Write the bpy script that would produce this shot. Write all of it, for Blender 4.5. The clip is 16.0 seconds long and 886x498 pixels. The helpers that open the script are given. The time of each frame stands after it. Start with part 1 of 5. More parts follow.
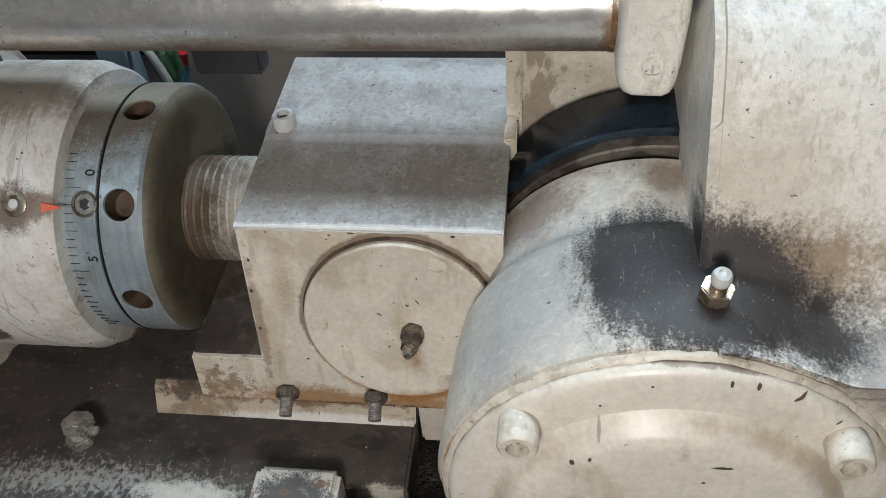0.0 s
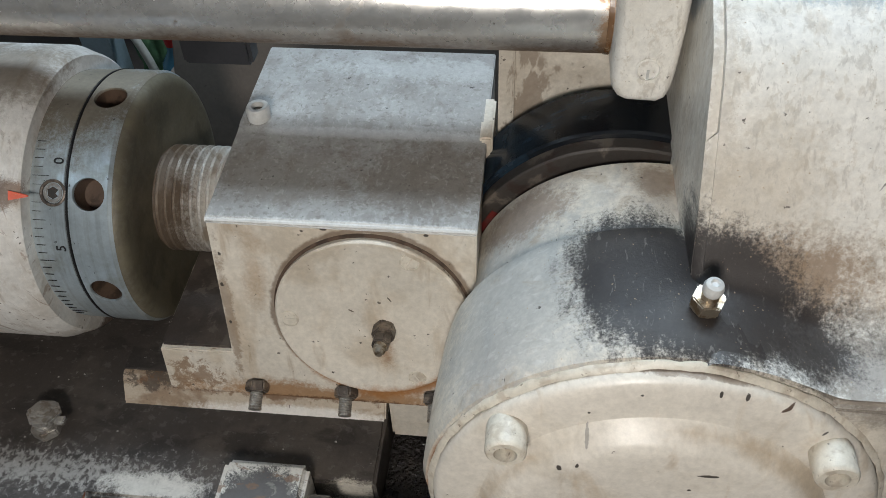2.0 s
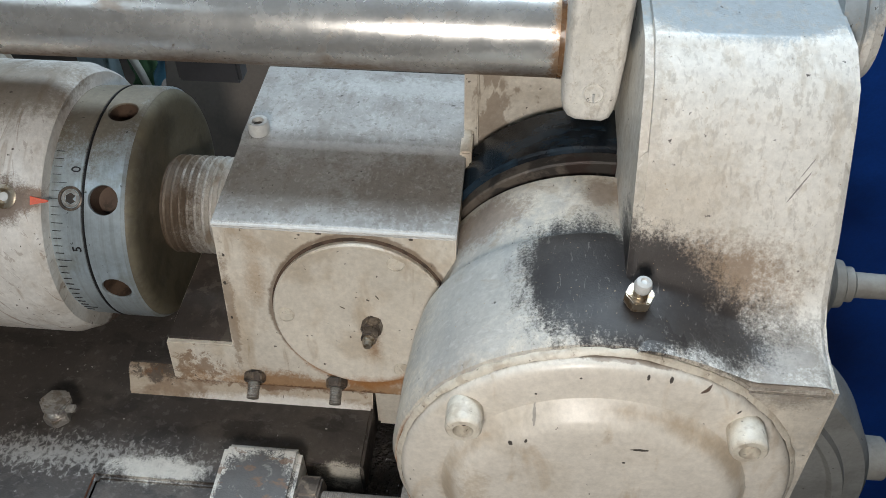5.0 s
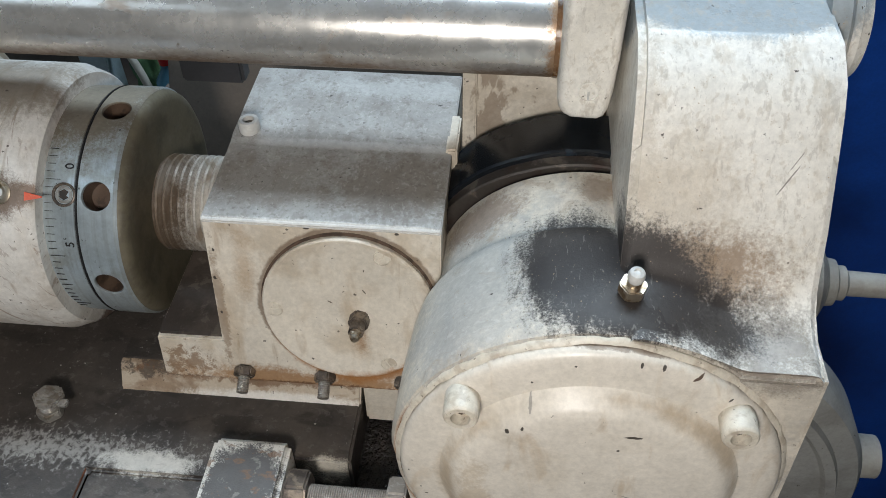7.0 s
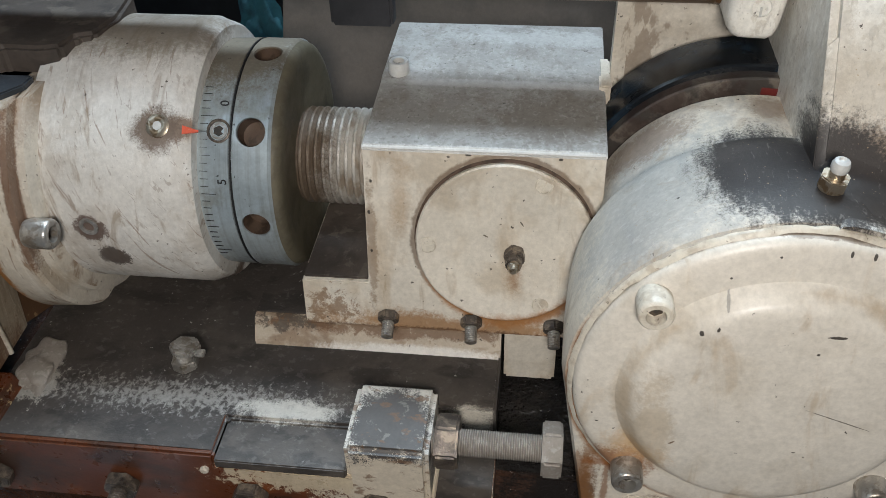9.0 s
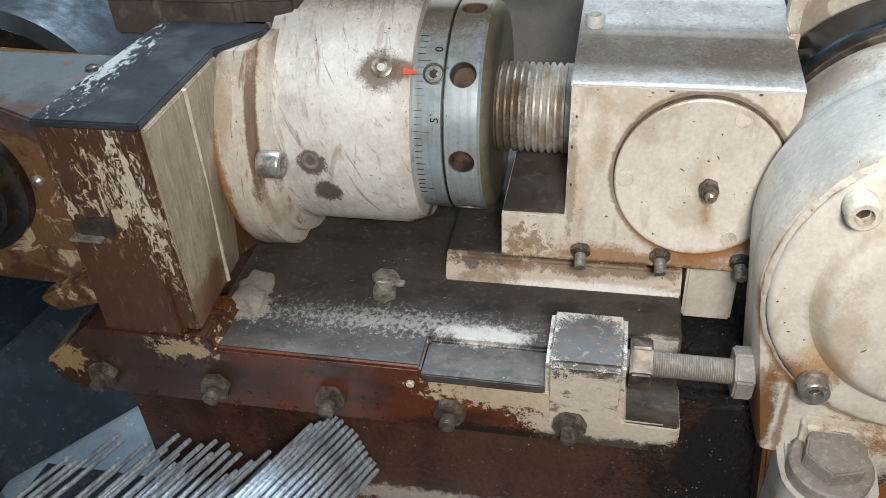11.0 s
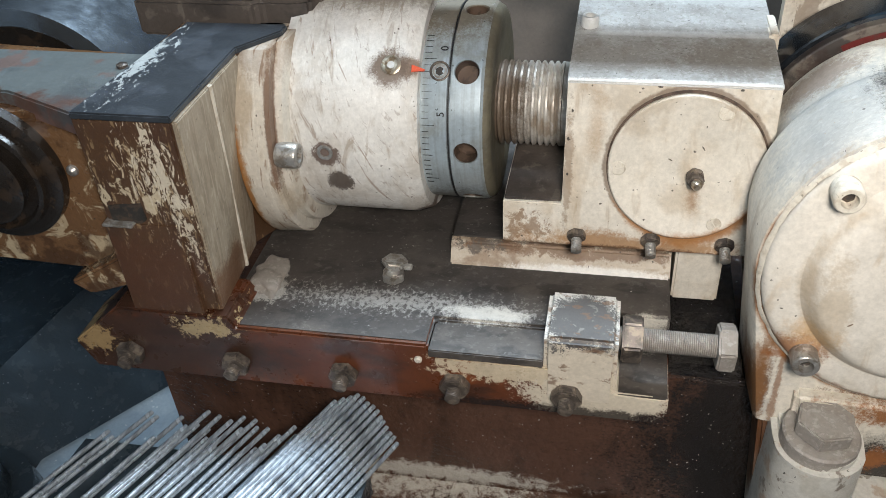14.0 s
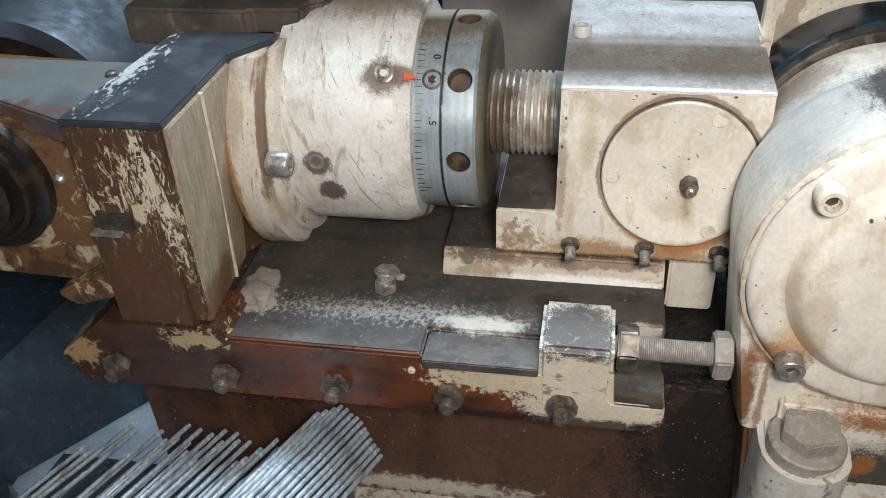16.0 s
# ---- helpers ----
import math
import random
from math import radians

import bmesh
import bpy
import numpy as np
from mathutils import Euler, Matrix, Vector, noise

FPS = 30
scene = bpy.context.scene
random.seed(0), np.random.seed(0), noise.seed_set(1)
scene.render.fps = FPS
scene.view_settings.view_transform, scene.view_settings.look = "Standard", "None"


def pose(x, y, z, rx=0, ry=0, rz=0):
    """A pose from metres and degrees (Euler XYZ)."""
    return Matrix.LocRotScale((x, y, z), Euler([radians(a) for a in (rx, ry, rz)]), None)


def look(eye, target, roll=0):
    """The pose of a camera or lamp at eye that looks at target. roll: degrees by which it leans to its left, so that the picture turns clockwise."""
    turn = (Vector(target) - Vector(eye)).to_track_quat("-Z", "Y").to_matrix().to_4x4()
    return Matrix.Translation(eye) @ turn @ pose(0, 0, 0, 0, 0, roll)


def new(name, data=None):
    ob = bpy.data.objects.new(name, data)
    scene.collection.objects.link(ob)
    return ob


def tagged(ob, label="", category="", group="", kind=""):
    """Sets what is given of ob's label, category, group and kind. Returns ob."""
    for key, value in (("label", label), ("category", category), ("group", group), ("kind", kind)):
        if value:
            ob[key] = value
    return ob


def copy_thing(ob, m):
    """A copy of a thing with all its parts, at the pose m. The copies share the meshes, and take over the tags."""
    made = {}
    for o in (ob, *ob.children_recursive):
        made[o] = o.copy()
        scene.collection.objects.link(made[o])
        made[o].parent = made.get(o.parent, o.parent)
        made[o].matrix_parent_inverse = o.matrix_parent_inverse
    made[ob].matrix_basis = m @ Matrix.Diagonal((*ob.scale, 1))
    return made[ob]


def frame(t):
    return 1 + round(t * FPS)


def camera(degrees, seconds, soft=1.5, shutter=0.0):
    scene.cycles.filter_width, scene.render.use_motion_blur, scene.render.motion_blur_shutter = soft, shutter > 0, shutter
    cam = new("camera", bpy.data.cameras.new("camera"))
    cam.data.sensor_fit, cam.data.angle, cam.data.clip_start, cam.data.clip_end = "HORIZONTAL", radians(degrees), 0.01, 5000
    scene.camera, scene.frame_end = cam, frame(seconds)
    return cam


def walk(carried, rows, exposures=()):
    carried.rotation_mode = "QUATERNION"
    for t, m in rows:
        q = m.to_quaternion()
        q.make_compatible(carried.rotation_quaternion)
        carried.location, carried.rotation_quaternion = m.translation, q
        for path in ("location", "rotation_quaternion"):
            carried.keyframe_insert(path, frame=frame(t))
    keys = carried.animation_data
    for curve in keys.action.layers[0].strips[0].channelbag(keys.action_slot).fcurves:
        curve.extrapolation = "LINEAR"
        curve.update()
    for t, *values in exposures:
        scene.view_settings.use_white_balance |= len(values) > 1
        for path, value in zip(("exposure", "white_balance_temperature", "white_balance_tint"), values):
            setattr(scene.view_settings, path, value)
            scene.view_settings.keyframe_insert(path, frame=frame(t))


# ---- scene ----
# ---- camera: t, eye x y z, yaw, pitch, roll ----
cam = camera(54.58, 16.0, soft=0.8)
PATH = [
    (0.0, 0.1683, -0.3026, 1.2924, 9.98, -44.86, -5.36),
    (0.5, 0.1600, -0.2976, 1.2959, 9.37, -45.56, -4.18),
    (1.0, 0.1575, -0.2923, 1.2902, 9.00, -45.96, -3.65),
    (1.5, 0.1611, -0.2938, 1.2918, 8.62, -46.03, -3.35),
    (2.0, 0.1619, -0.2955, 1.2965, 7.97, -46.10, -2.71),
    (2.5, 0.1665, -0.2960, 1.3009, 7.36, -46.27, -2.17),
    (3.0, 0.1700, -0.2978, 1.3041, 7.28, -46.41, -2.04),
    (3.5, 0.1723, -0.3048, 1.3136, 6.93, -46.47, -1.79),
    (6.0, 0.1764, -0.3405, 1.3315, 6.19, -45.01, -0.97),
    (6.5, 0.1783, -0.3419, 1.3282, 6.27, -44.86, -1.07),
    (7.0, 0.1759, -0.3437, 1.3295, 6.21, -44.81, -0.96),
    (7.5, 0.1660, -0.3509, 1.3252, 6.12, -44.32, -0.85),
    (8.0, 0.1497, -0.3614, 1.3151, 6.18, -43.74, -0.85),
    (8.5, 0.1273, -0.3763, 1.2898, 6.52, -42.27, -1.04),
    (9.0, 0.1023, -0.4009, 1.2671, 8.05, -40.11, -2.09),
    (9.5, 0.0766, -0.4254, 1.2459, 10.19, -38.81, -3.13),
    (10.0, 0.0585, -0.4490, 1.2453, 13.44, -38.05, -4.62),
    (12.5, 0.0229, -0.5206, 1.2535, 13.38, -37.18, -3.80),
    (13.0, 0.0263, -0.5246, 1.2585, 13.79, -37.43, -4.21),
    (13.5, 0.0300, -0.5292, 1.2642, 14.02, -37.46, -4.35),
    (14.0, 0.0301, -0.5291, 1.2643, 13.38, -37.49, -4.07),
    (14.5, 0.0311, -0.5304, 1.2658, 12.87, -37.20, -3.76),
    (15.0, 0.0344, -0.5343, 1.2708, 12.84, -37.05, -3.76),
    (15.5, 0.0291, -0.5398, 1.2733, 12.16, -36.64, -3.32),
    (16.0, 0.0300, -0.5303, 1.2556, 11.94, -36.28, -3.44),
]
walk(cam, [(t, pose(x, y, z, 0, 0, yaw) @ pose(0, 0, 0, 90 + pitch, 0, 0) @ pose(0, 0, 0, 0, 0, roll)) for t, x, y, z, yaw, pitch, roll in PATH],
     exposures=((0.0, -0.62), (3.5, -0.70), (6.5, -0.53), (8.0, -0.59), (9.0, -0.5), (10.0, -0.15), (12.5, 0.13), (16.0, 0.13)))

# ---- light ----
scene.view_settings.exposure = 0.0
world = bpy.data.worlds.new("workshop_air")
scene.world = world
world.use_nodes = True
world.node_tree.nodes["Background"].inputs[0].default_value = (0.62, 0.78, 1.0, 1)
world.node_tree.nodes["Background"].inputs[1].default_value = 0.35


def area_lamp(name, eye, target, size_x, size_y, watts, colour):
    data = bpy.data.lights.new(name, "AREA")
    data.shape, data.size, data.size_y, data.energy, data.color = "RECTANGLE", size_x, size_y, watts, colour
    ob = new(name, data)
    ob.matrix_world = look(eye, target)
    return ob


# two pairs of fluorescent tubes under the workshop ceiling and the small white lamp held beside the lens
area_lamp("tube_light", (0.15, 0.75, 2.5), (0.1, 0.0, 1.0), 1.3, 0.35, 50, (0.70, 0.86, 1.0))
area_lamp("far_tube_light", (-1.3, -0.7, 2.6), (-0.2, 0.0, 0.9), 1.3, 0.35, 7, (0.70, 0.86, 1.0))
area_lamp("hand_lamp", (0.12, -0.62, 1.36), (0.08, 0.0, 0.93), 0.12, 0.12, 5.5, (1.0, 0.945, 0.885))


# ---- materials ----
def surface(name, base, layers=(), rough=0.5, metal=0.0, bump=0.15, grain=900.0, origin=(0, 0, 0), spec=0.5, bump_dist=0.0006, mottle=0.46):
    """A worn surface: layers of (kind, colour, strength, ...) laid one over another on a base colour."""
    mat = bpy.data.materials.new(name)
    mat.use_nodes = True
    nt = mat.node_tree
    N, L = nt.nodes, nt.links
    bsdf = N["Principled BSDF"]
    bsdf.inputs["Metallic"].default_value = metal
    bsdf.inputs["Specular IOR Level"].default_value = spec
    tex = N.new("ShaderNodeTexCoord")
    add = N.new("ShaderNodeVectorMath")
    add.operation = "ADD"
    add.inputs[1].default_value = origin
    L.new(tex.outputs["Object"], add.inputs[0])
    vec = add.outputs[0]

    def noise_fac(scale, stretch=(1, 1, 1), detail=5.0, rgh=0.6, dist=0.0, shift=0.0, turn=0.0):
        mp = N.new("ShaderNodeMapping")
        mp.inputs["Scale"].default_value = stretch
        mp.inputs["Location"].default_value = (shift, shift * 0.7, -shift)
        if turn:
            vr = N.new("ShaderNodeVectorRotate")
            vr.rotation_type = "Y_AXIS"
            vr.inputs["Angle"].default_value = radians(turn)
            L.new(vec, vr.inputs["Vector"])
            L.new(vr.outputs[0], mp.inputs[0])
        else:
            L.new(vec, mp.inputs[0])
        nz = N.new("ShaderNodeTexNoise")
        nz.inputs["Scale"].default_value, nz.inputs["Detail"].default_value = scale, detail
        nz.inputs["Roughness"].default_value, nz.inputs["Distortion"].default_value = rgh, dist
        L.new(mp.outputs[0], nz.inputs["Vector"])
        return nz.outputs[0]

    def ramp(sock, lo, hi, a=0.0, b=1.0):
        mr = N.new("ShaderNodeMapRange")
        mr.interpolation_type = "SMOOTHSTEP"
        for k, v in enumerate((lo, hi, a, b)):
            mr.inputs[k + 1].default_value = v
        L.new(sock, mr.inputs[0])
        return mr.outputs[0]

    def maths(op, a, b):
        m = N.new("ShaderNodeMath")
        m.operation = op
        for k, v in enumerate((a, b)):
            if isinstance(v, (int, float)):
                m.inputs[k].default_value = v
            else:
                L.new(v, m.inputs[k])
        return m.outputs[0]

    rgb = N.new("ShaderNodeRGB")
    rgb.outputs[0].default_value = (*base, 1)
    colour, roughness = rgb.outputs[0], None
    shift = 0.0
    for layer in layers:
        kind, tint, strength = layer[:3]
        opt = layer[3] if len(layer) > 3 else {}
        shift = opt.get("seed", shift + 3.7)
        if kind == "noise":      # blotches, streaks, wear and painted reflections
            fac = ramp(noise_fac(opt.get("scale", 30), opt.get("stretch", (1, 1, 1)), opt.get("detail", 5), opt.get("rgh", 0.62), opt.get("dist", 0.3), shift, opt.get("turn", 0)), 0.5 + (opt.get("lo", 0.5) - 0.5) * 0.55, 0.5 + (opt.get("hi", 0.65) - 0.5) * 0.55)
        elif kind == "speck":    # small chips, pits and painted glints
            vo = N.new("ShaderNodeTexVoronoi")
            vo.inputs["Scale"].default_value = opt.get("scale", 120)
            L.new(vec, vo.inputs["Vector"])
            fac = ramp(maths("ADD", vo.outputs["Distance"], maths("MULTIPLY", noise_fac(opt.get("scale", 120) * 3, (1, 1, 1), 3, 0.7, 0.6, shift), 1.1)), opt.get("size", 0.16) + 0.50, opt.get("size", 0.16) + 0.46)
            fac = maths("MULTIPLY", fac, ramp(noise_fac(opt.get("scale", 120) * 0.31, (1, 1, 1), 2, 0.5, 0, shift), 0.5 + (opt.get("lo", 0.52) - 0.5) * 0.8, 0.53 + (opt.get("lo", 0.52) - 0.5) * 0.8))
        elif kind == "ring":     # dirt and rust along a round seam
            mp = N.new("ShaderNodeVectorMath")
            mp.operation = "SUBTRACT"
            mp.inputs[1].default_value = opt["at"]
            L.new(vec, mp.inputs[0])
            fl = N.new("ShaderNodeVectorMath")
            fl.operation = "MULTIPLY"
            fl.inputs[1].default_value = (1, 0, 1)
            L.new(mp.outputs[0], fl.inputs[0])
            ln = N.new("ShaderNodeVectorMath")
            ln.operation = "LENGTH"
            L.new(fl.outputs[0], ln.inputs[0])
            away = maths("DIVIDE", maths("ABSOLUTE", maths("SUBTRACT", ln.outputs["Value"], opt["radius"]), 0), opt["width"])
            if opt.get("narrow"):
                un = N.new("ShaderNodeVectorMath")
                un.operation = "NORMALIZE"
                L.new(fl.outputs[0], un.inputs[0])
                dt = N.new("ShaderNodeVectorMath")
                dt.operation = "DOT_PRODUCT"
                L.new(un.outputs[0], dt.inputs[0])
                dt.inputs[1].default_value = Vector(opt["way"]).normalized()
                away = maths("ADD", away, maths("MULTIPLY", maths("SUBTRACT", 1.0, dt.outputs["Value"]), opt["narrow"]))
            if opt.get("depth"):
                sx = N.new("ShaderNodeSeparateXYZ")
                L.new(mp.outputs[0], sx.inputs[0])
                away = maths("ADD", away, maths("DIVIDE", maths("ABSOLUTE", sx.outputs[1], 0), opt["depth"]))
            rag = maths("MULTIPLY", maths("SUBTRACT", noise_fac(opt.get("scale", 90), (1, 1, 1), 6, 0.7, 0.5, shift), 0.5), opt.get("rag", 2.5))
            fac = ramp(maths("ADD", away, rag), opt.get("edge", (1.2, 0.3))[0], opt.get("edge", (1.2, 0.3))[1])
        else:                    # "spot": a stain, worn place, or painted sheen or shade with its own shape
            mp = N.new("ShaderNodeVectorMath")
            mp.operation = "SUBTRACT"
            mp.inputs[1].default_value = opt["at"]
            L.new(vec, mp.inputs[0])
            sc = N.new("ShaderNodeVectorMath")
            sc.operation = "DIVIDE"
            sc.inputs[1].default_value = opt["size"]
            if opt.get("spin"):
                vr = N.new("ShaderNodeVectorRotate")
                vr.rotation_type = "Y_AXIS"
                vr.inputs["Angle"].default_value = radians(opt["spin"])
                L.new(mp.outputs[0], vr.inputs["Vector"])
                L.new(vr.outputs[0], sc.inputs[0])
            else:
                L.new(mp.outputs[0], sc.inputs[0])
            ln = N.new("ShaderNodeVectorMath")
            ln.operation = "LENGTH"
            L.new(sc.outputs[0], ln.inputs[0])
            rag = maths("MULTIPLY", maths("SUBTRACT", noise_fac(opt.get("scale", 60), opt.get("stretch", (1, 1, 1)), 6, 0.68, opt.get("dist", 0.4), shift), 0.5), opt.get("rag", 1.6))
            if opt.get("fine", True):
                fine = maths("MULTIPLY", maths("SUBTRACT", noise_fac(opt.get("scale", 60) * 9, (1, 1, 1), 4, 0.75, 0, shift + 1.3), 0.5), min(1.3, opt.get("rag", 1.6) * 0.9))
                rag = maths("ADD", rag, fine)
            fac = ramp(maths("ADD", ln.outputs["Value"], rag), opt.get("edge", (1.15, 0.55))[0], opt.get("edge", (1.15, 0.55))[1])
        fac = maths("MULTIPLY", fac, strength)
        mx = N.new("ShaderNodeMix")
        mx.data_type = "RGBA"
        L.new(fac, mx.inputs[0])
        L.new(colour, mx.inputs[6])
        mx.inputs[7].default_value = (*tint, 1)
        colour = mx.outputs[2]
        if "rough" in opt:
            mr = N.new("ShaderNodeMix")
            L.new(fac, mr.inputs[0])
            if roughness is None:
                mr.inputs[2].default_value = rough
            else:
                L.new(roughness, mr.inputs[2])
            mr.inputs[3].default_value = opt["rough"]
            roughness = mr.outputs[0]
    # fine mottling of the whole coat
    mott = maths("ADD", maths("MULTIPLY", maths("SUBTRACT", noise_fac(330, (1, 1, 1), 3, 0.7, 0, 5.5), 0.5), mottle), maths("MULTIPLY", maths("SUBTRACT", noise_fac(38, (1, 1, 1), 5, 0.7, 0.4, 8.8), 0.5), mottle))
    hsv = N.new("ShaderNodeHueSaturation")
    L.new(maths("ADD", mott, 1.0), hsv.inputs["Value"])
    L.new(colour, hsv.inputs["Color"])
    colour = hsv.outputs[0]
    L.new(colour, bsdf.inputs["Base Color"])
    vary = maths("MULTIPLY", maths("SUBTRACT", noise_fac(70, (1, 1, 1), 4, 0.6, 0, 9.1), 0.5), 0.3)
    L.new(maths("ADD", vary, rough if roughness is None else roughness), bsdf.inputs["Roughness"])
    if bump:
        bp = N.new("ShaderNodeBump")
        bp.inputs["Strength"].default_value, bp.inputs["Distance"].default_value = bump, bump_dist
        L.new(maths("ADD", noise_fac(grain, (1, 1, 1), 3), maths("MULTIPLY", noise_fac(grain * 0.12, (1, 1, 1), 4, 0.6, 0, 2.2), 1.6)), bp.inputs["Height"])
        L.new(bp.outputs[0], bsdf.inputs["Normal"])
    return mat


# ---- mesh helpers ----
def finish(bm, bevel=0.0, seg=2, angle=28.0):
    bmesh.ops.remove_doubles(bm, verts=bm.verts, dist=1e-6)
    bmesh.ops.recalc_face_normals(bm, faces=bm.faces)
    if bevel:
        bm.normal_update()
        edges = [e for e in bm.edges if len(e.link_faces) == 2 and e.calc_face_angle(0) > radians(angle)]
        bmesh.ops.bevel(bm, geom=edges, offset=bevel, segments=seg, affect="EDGES", clamp_overlap=True)
    return bm


def box(x0, x1, y0, y1, z0, z1, bevel=0.0015, seg=2):
    bm = bmesh.new()
    bmesh.ops.create_cube(bm, size=1, matrix=Matrix.Translation(((x0 + x1) / 2, (y0 + y1) / 2, (z0 + z1) / 2)) @ Matrix.Diagonal((x1 - x0, y1 - y0, z1 - z0, 1)))
    return finish(bm, bevel, seg)


def prism(points, axis, a, b, bevel=0.0015, seg=2, angle=28.0):
    """A closed outline in the plane across an axis, drawn out from a to b. axis x: (y, z); y: (x, z); z: (x, y)."""
    place = {"x": lambda p, h: (h, p[0], p[1]), "y": lambda p, h: (p[0], h, p[1]), "z": lambda p, h: (p[0], p[1], h)}[axis]
    bm = bmesh.new()
    low, high = [bm.verts.new(place(p, a)) for p in points], [bm.verts.new(place(p, b)) for p in points]
    bm.faces.new(low)
    bm.faces.new(high[::-1])
    for i in range(len(points)):
        j = (i + 1) % len(points)
        bm.faces.new((low[i], high[i], high[j], low[j]))
    return finish(bm, bevel, seg, angle)


def frame_of(axis, at):
    """A pose at a point whose z axis runs along axis (a letter or a direction)."""
    way = Vector({"x": (1, 0, 0), "y": (0, 1, 0), "z": (0, 0, 1)}[axis] if isinstance(axis, str) else axis)
    return Matrix.Translation(at) @ way.to_track_quat("Z", "Y").to_matrix().to_4x4()


def turned(profile, axis, at, sides=64, bevel=0.0, start=0.0, sweep=360.0):
    """A turned body: profile of (height, radius) round the axis through a point."""
    bm = bmesh.new()
    closed = sweep >= 360
    count = sides if closed else sides + 1
    rings = []
    for h, r in profile:
        if r < 1e-6:
            rings.append([bm.verts.new((0, 0, h))])
        else:
            rings.append([bm.verts.new((r * math.cos(radians(start + sweep * k / sides)), r * math.sin(radians(start + sweep * k / sides)), h)) for k in range(count)])
    for low, high in zip(rings, rings[1:]):
        for k in range(sides):
            j = (k + 1) % count
            if len(low) == 1 and len(high) == 1:
                continue
            if len(low) == 1:
                bm.faces.new((low[0], high[j], high[k]))
            elif len(high) == 1:
                bm.faces.new((low[k], low[j], high[0]))
            else:
                bm.faces.new((low[k], low[j], high[j], high[k]))
    bmesh.ops.transform(bm, matrix=frame_of(axis, at), verts=bm.verts)
    return finish(bm, bevel)


def hexagon(radius, h0, h1, axis, at, bevel=0.0008, spin=0.0):
    bm = bmesh.new()
    bmesh.ops.create_cone(bm, cap_ends=True, segments=6, radius1=radius, radius2=radius, depth=h1 - h0, matrix=Matrix.Translation((0, 0, (h0 + h1) / 2)) @ pose(0, 0, 0, 0, 0, spin))
    finish(bm, bevel)
    bmesh.ops.transform(bm, matrix=frame_of(axis, at), verts=bm.verts)
    return bm


def threaded(radius, h0, h1, pitch, axis, at, sides=28, depth=0.12, tip=True):
    """A screw thread as turned grooves."""
    prof, h = [(h0, 0.0), (h0, radius)], h0
    while h + pitch < h1:
        prof += [(h + pitch * 0.15, radius), (h + pitch * 0.5, radius * (1 - depth)), (h + pitch * 0.85, radius)]
        h += pitch
    prof += [(h1 - pitch * 0.3, radius), (h1, radius * 0.82), (h1, 0.0)]
    return turned(prof, axis, at, sides)


def drilled(ob, cutter):
    """Cuts the holes of a cutter mesh out of a part."""
    data = bpy.data.meshes.new("cutter")
    cutter.to_mesh(data)
    cutter.free()
    tool = new("cutter", data)
    tool.parent = ob.parent
    cut = ob.modifiers.new("holes", "BOOLEAN")
    cut.object, cut.operation, cut.solver = tool, "DIFFERENCE", "EXACT"
    bpy.context.view_layer.update()
    mesh = bpy.data.meshes.new_from_object(ob.evaluated_get(bpy.context.evaluated_depsgraph_get()))
    ob.modifiers.remove(cut)
    ob.data = mesh
    bpy.data.objects.remove(tool)


def joined(*meshes):
    whole = bmesh.new()
    for bm in meshes:
        data = bpy.data.meshes.new("piece")
        bm.to_mesh(data)
        bm.free()
        whole.from_mesh(data)
        bpy.data.meshes.remove(data)
    return whole


def thing(name, at, label, category, group="", kind=""):
    ob = new(name)
    ob.empty_display_size = 0.02
    ob.location = at
    tagged(ob, label, category, group, kind)
    ob["base"] = at
    return ob


def part(name, bm, material, parent=None, label="", smooth=35.0):
    """Links a mesh, drawn in world metres, as one object under a thing or a part."""
    top = parent
    while top is not None and top.parent is not None:
        top = top.parent
    base = Vector(top.location) if top is not None else Vector((0, 0, 0))
    bmesh.ops.translate(bm, vec=-base, verts=bm.verts)
    data = bpy.data.meshes.new(name)
    bm.to_mesh(data)
    bm.free()
    data.materials.append(material)
    for p in data.polygons:
        p.use_smooth = True
    data.set_sharp_from_angle(angle=radians(smooth))
    ob = new(name, data)
    if parent is not None:
        ob.parent = parent
    if label:
        tagged(ob, label)
    return ob


def setting(name, bm, material, label, category, smooth=35.0):
    ob = part(name, bm, material, None, "", smooth)
    return tagged(ob, label, category, kind="structure")


# ---- the surfaces of the place ----
def chip(x, y, z, wide=0.0016, high=0.0016, tint=(0.03, 0.024, 0.02), spin=0.0, strength=0.92, deep=0.02):
    """One chip or scratch in the paint at a place."""
    return ("spot", tint, strength, {"at": (x, y, z), "size": (wide * 0.65, deep, high * 0.65), "rag": 1.6, "scale": 420, "edge": (1.0, 0.8), "fine": False, "spin": spin})


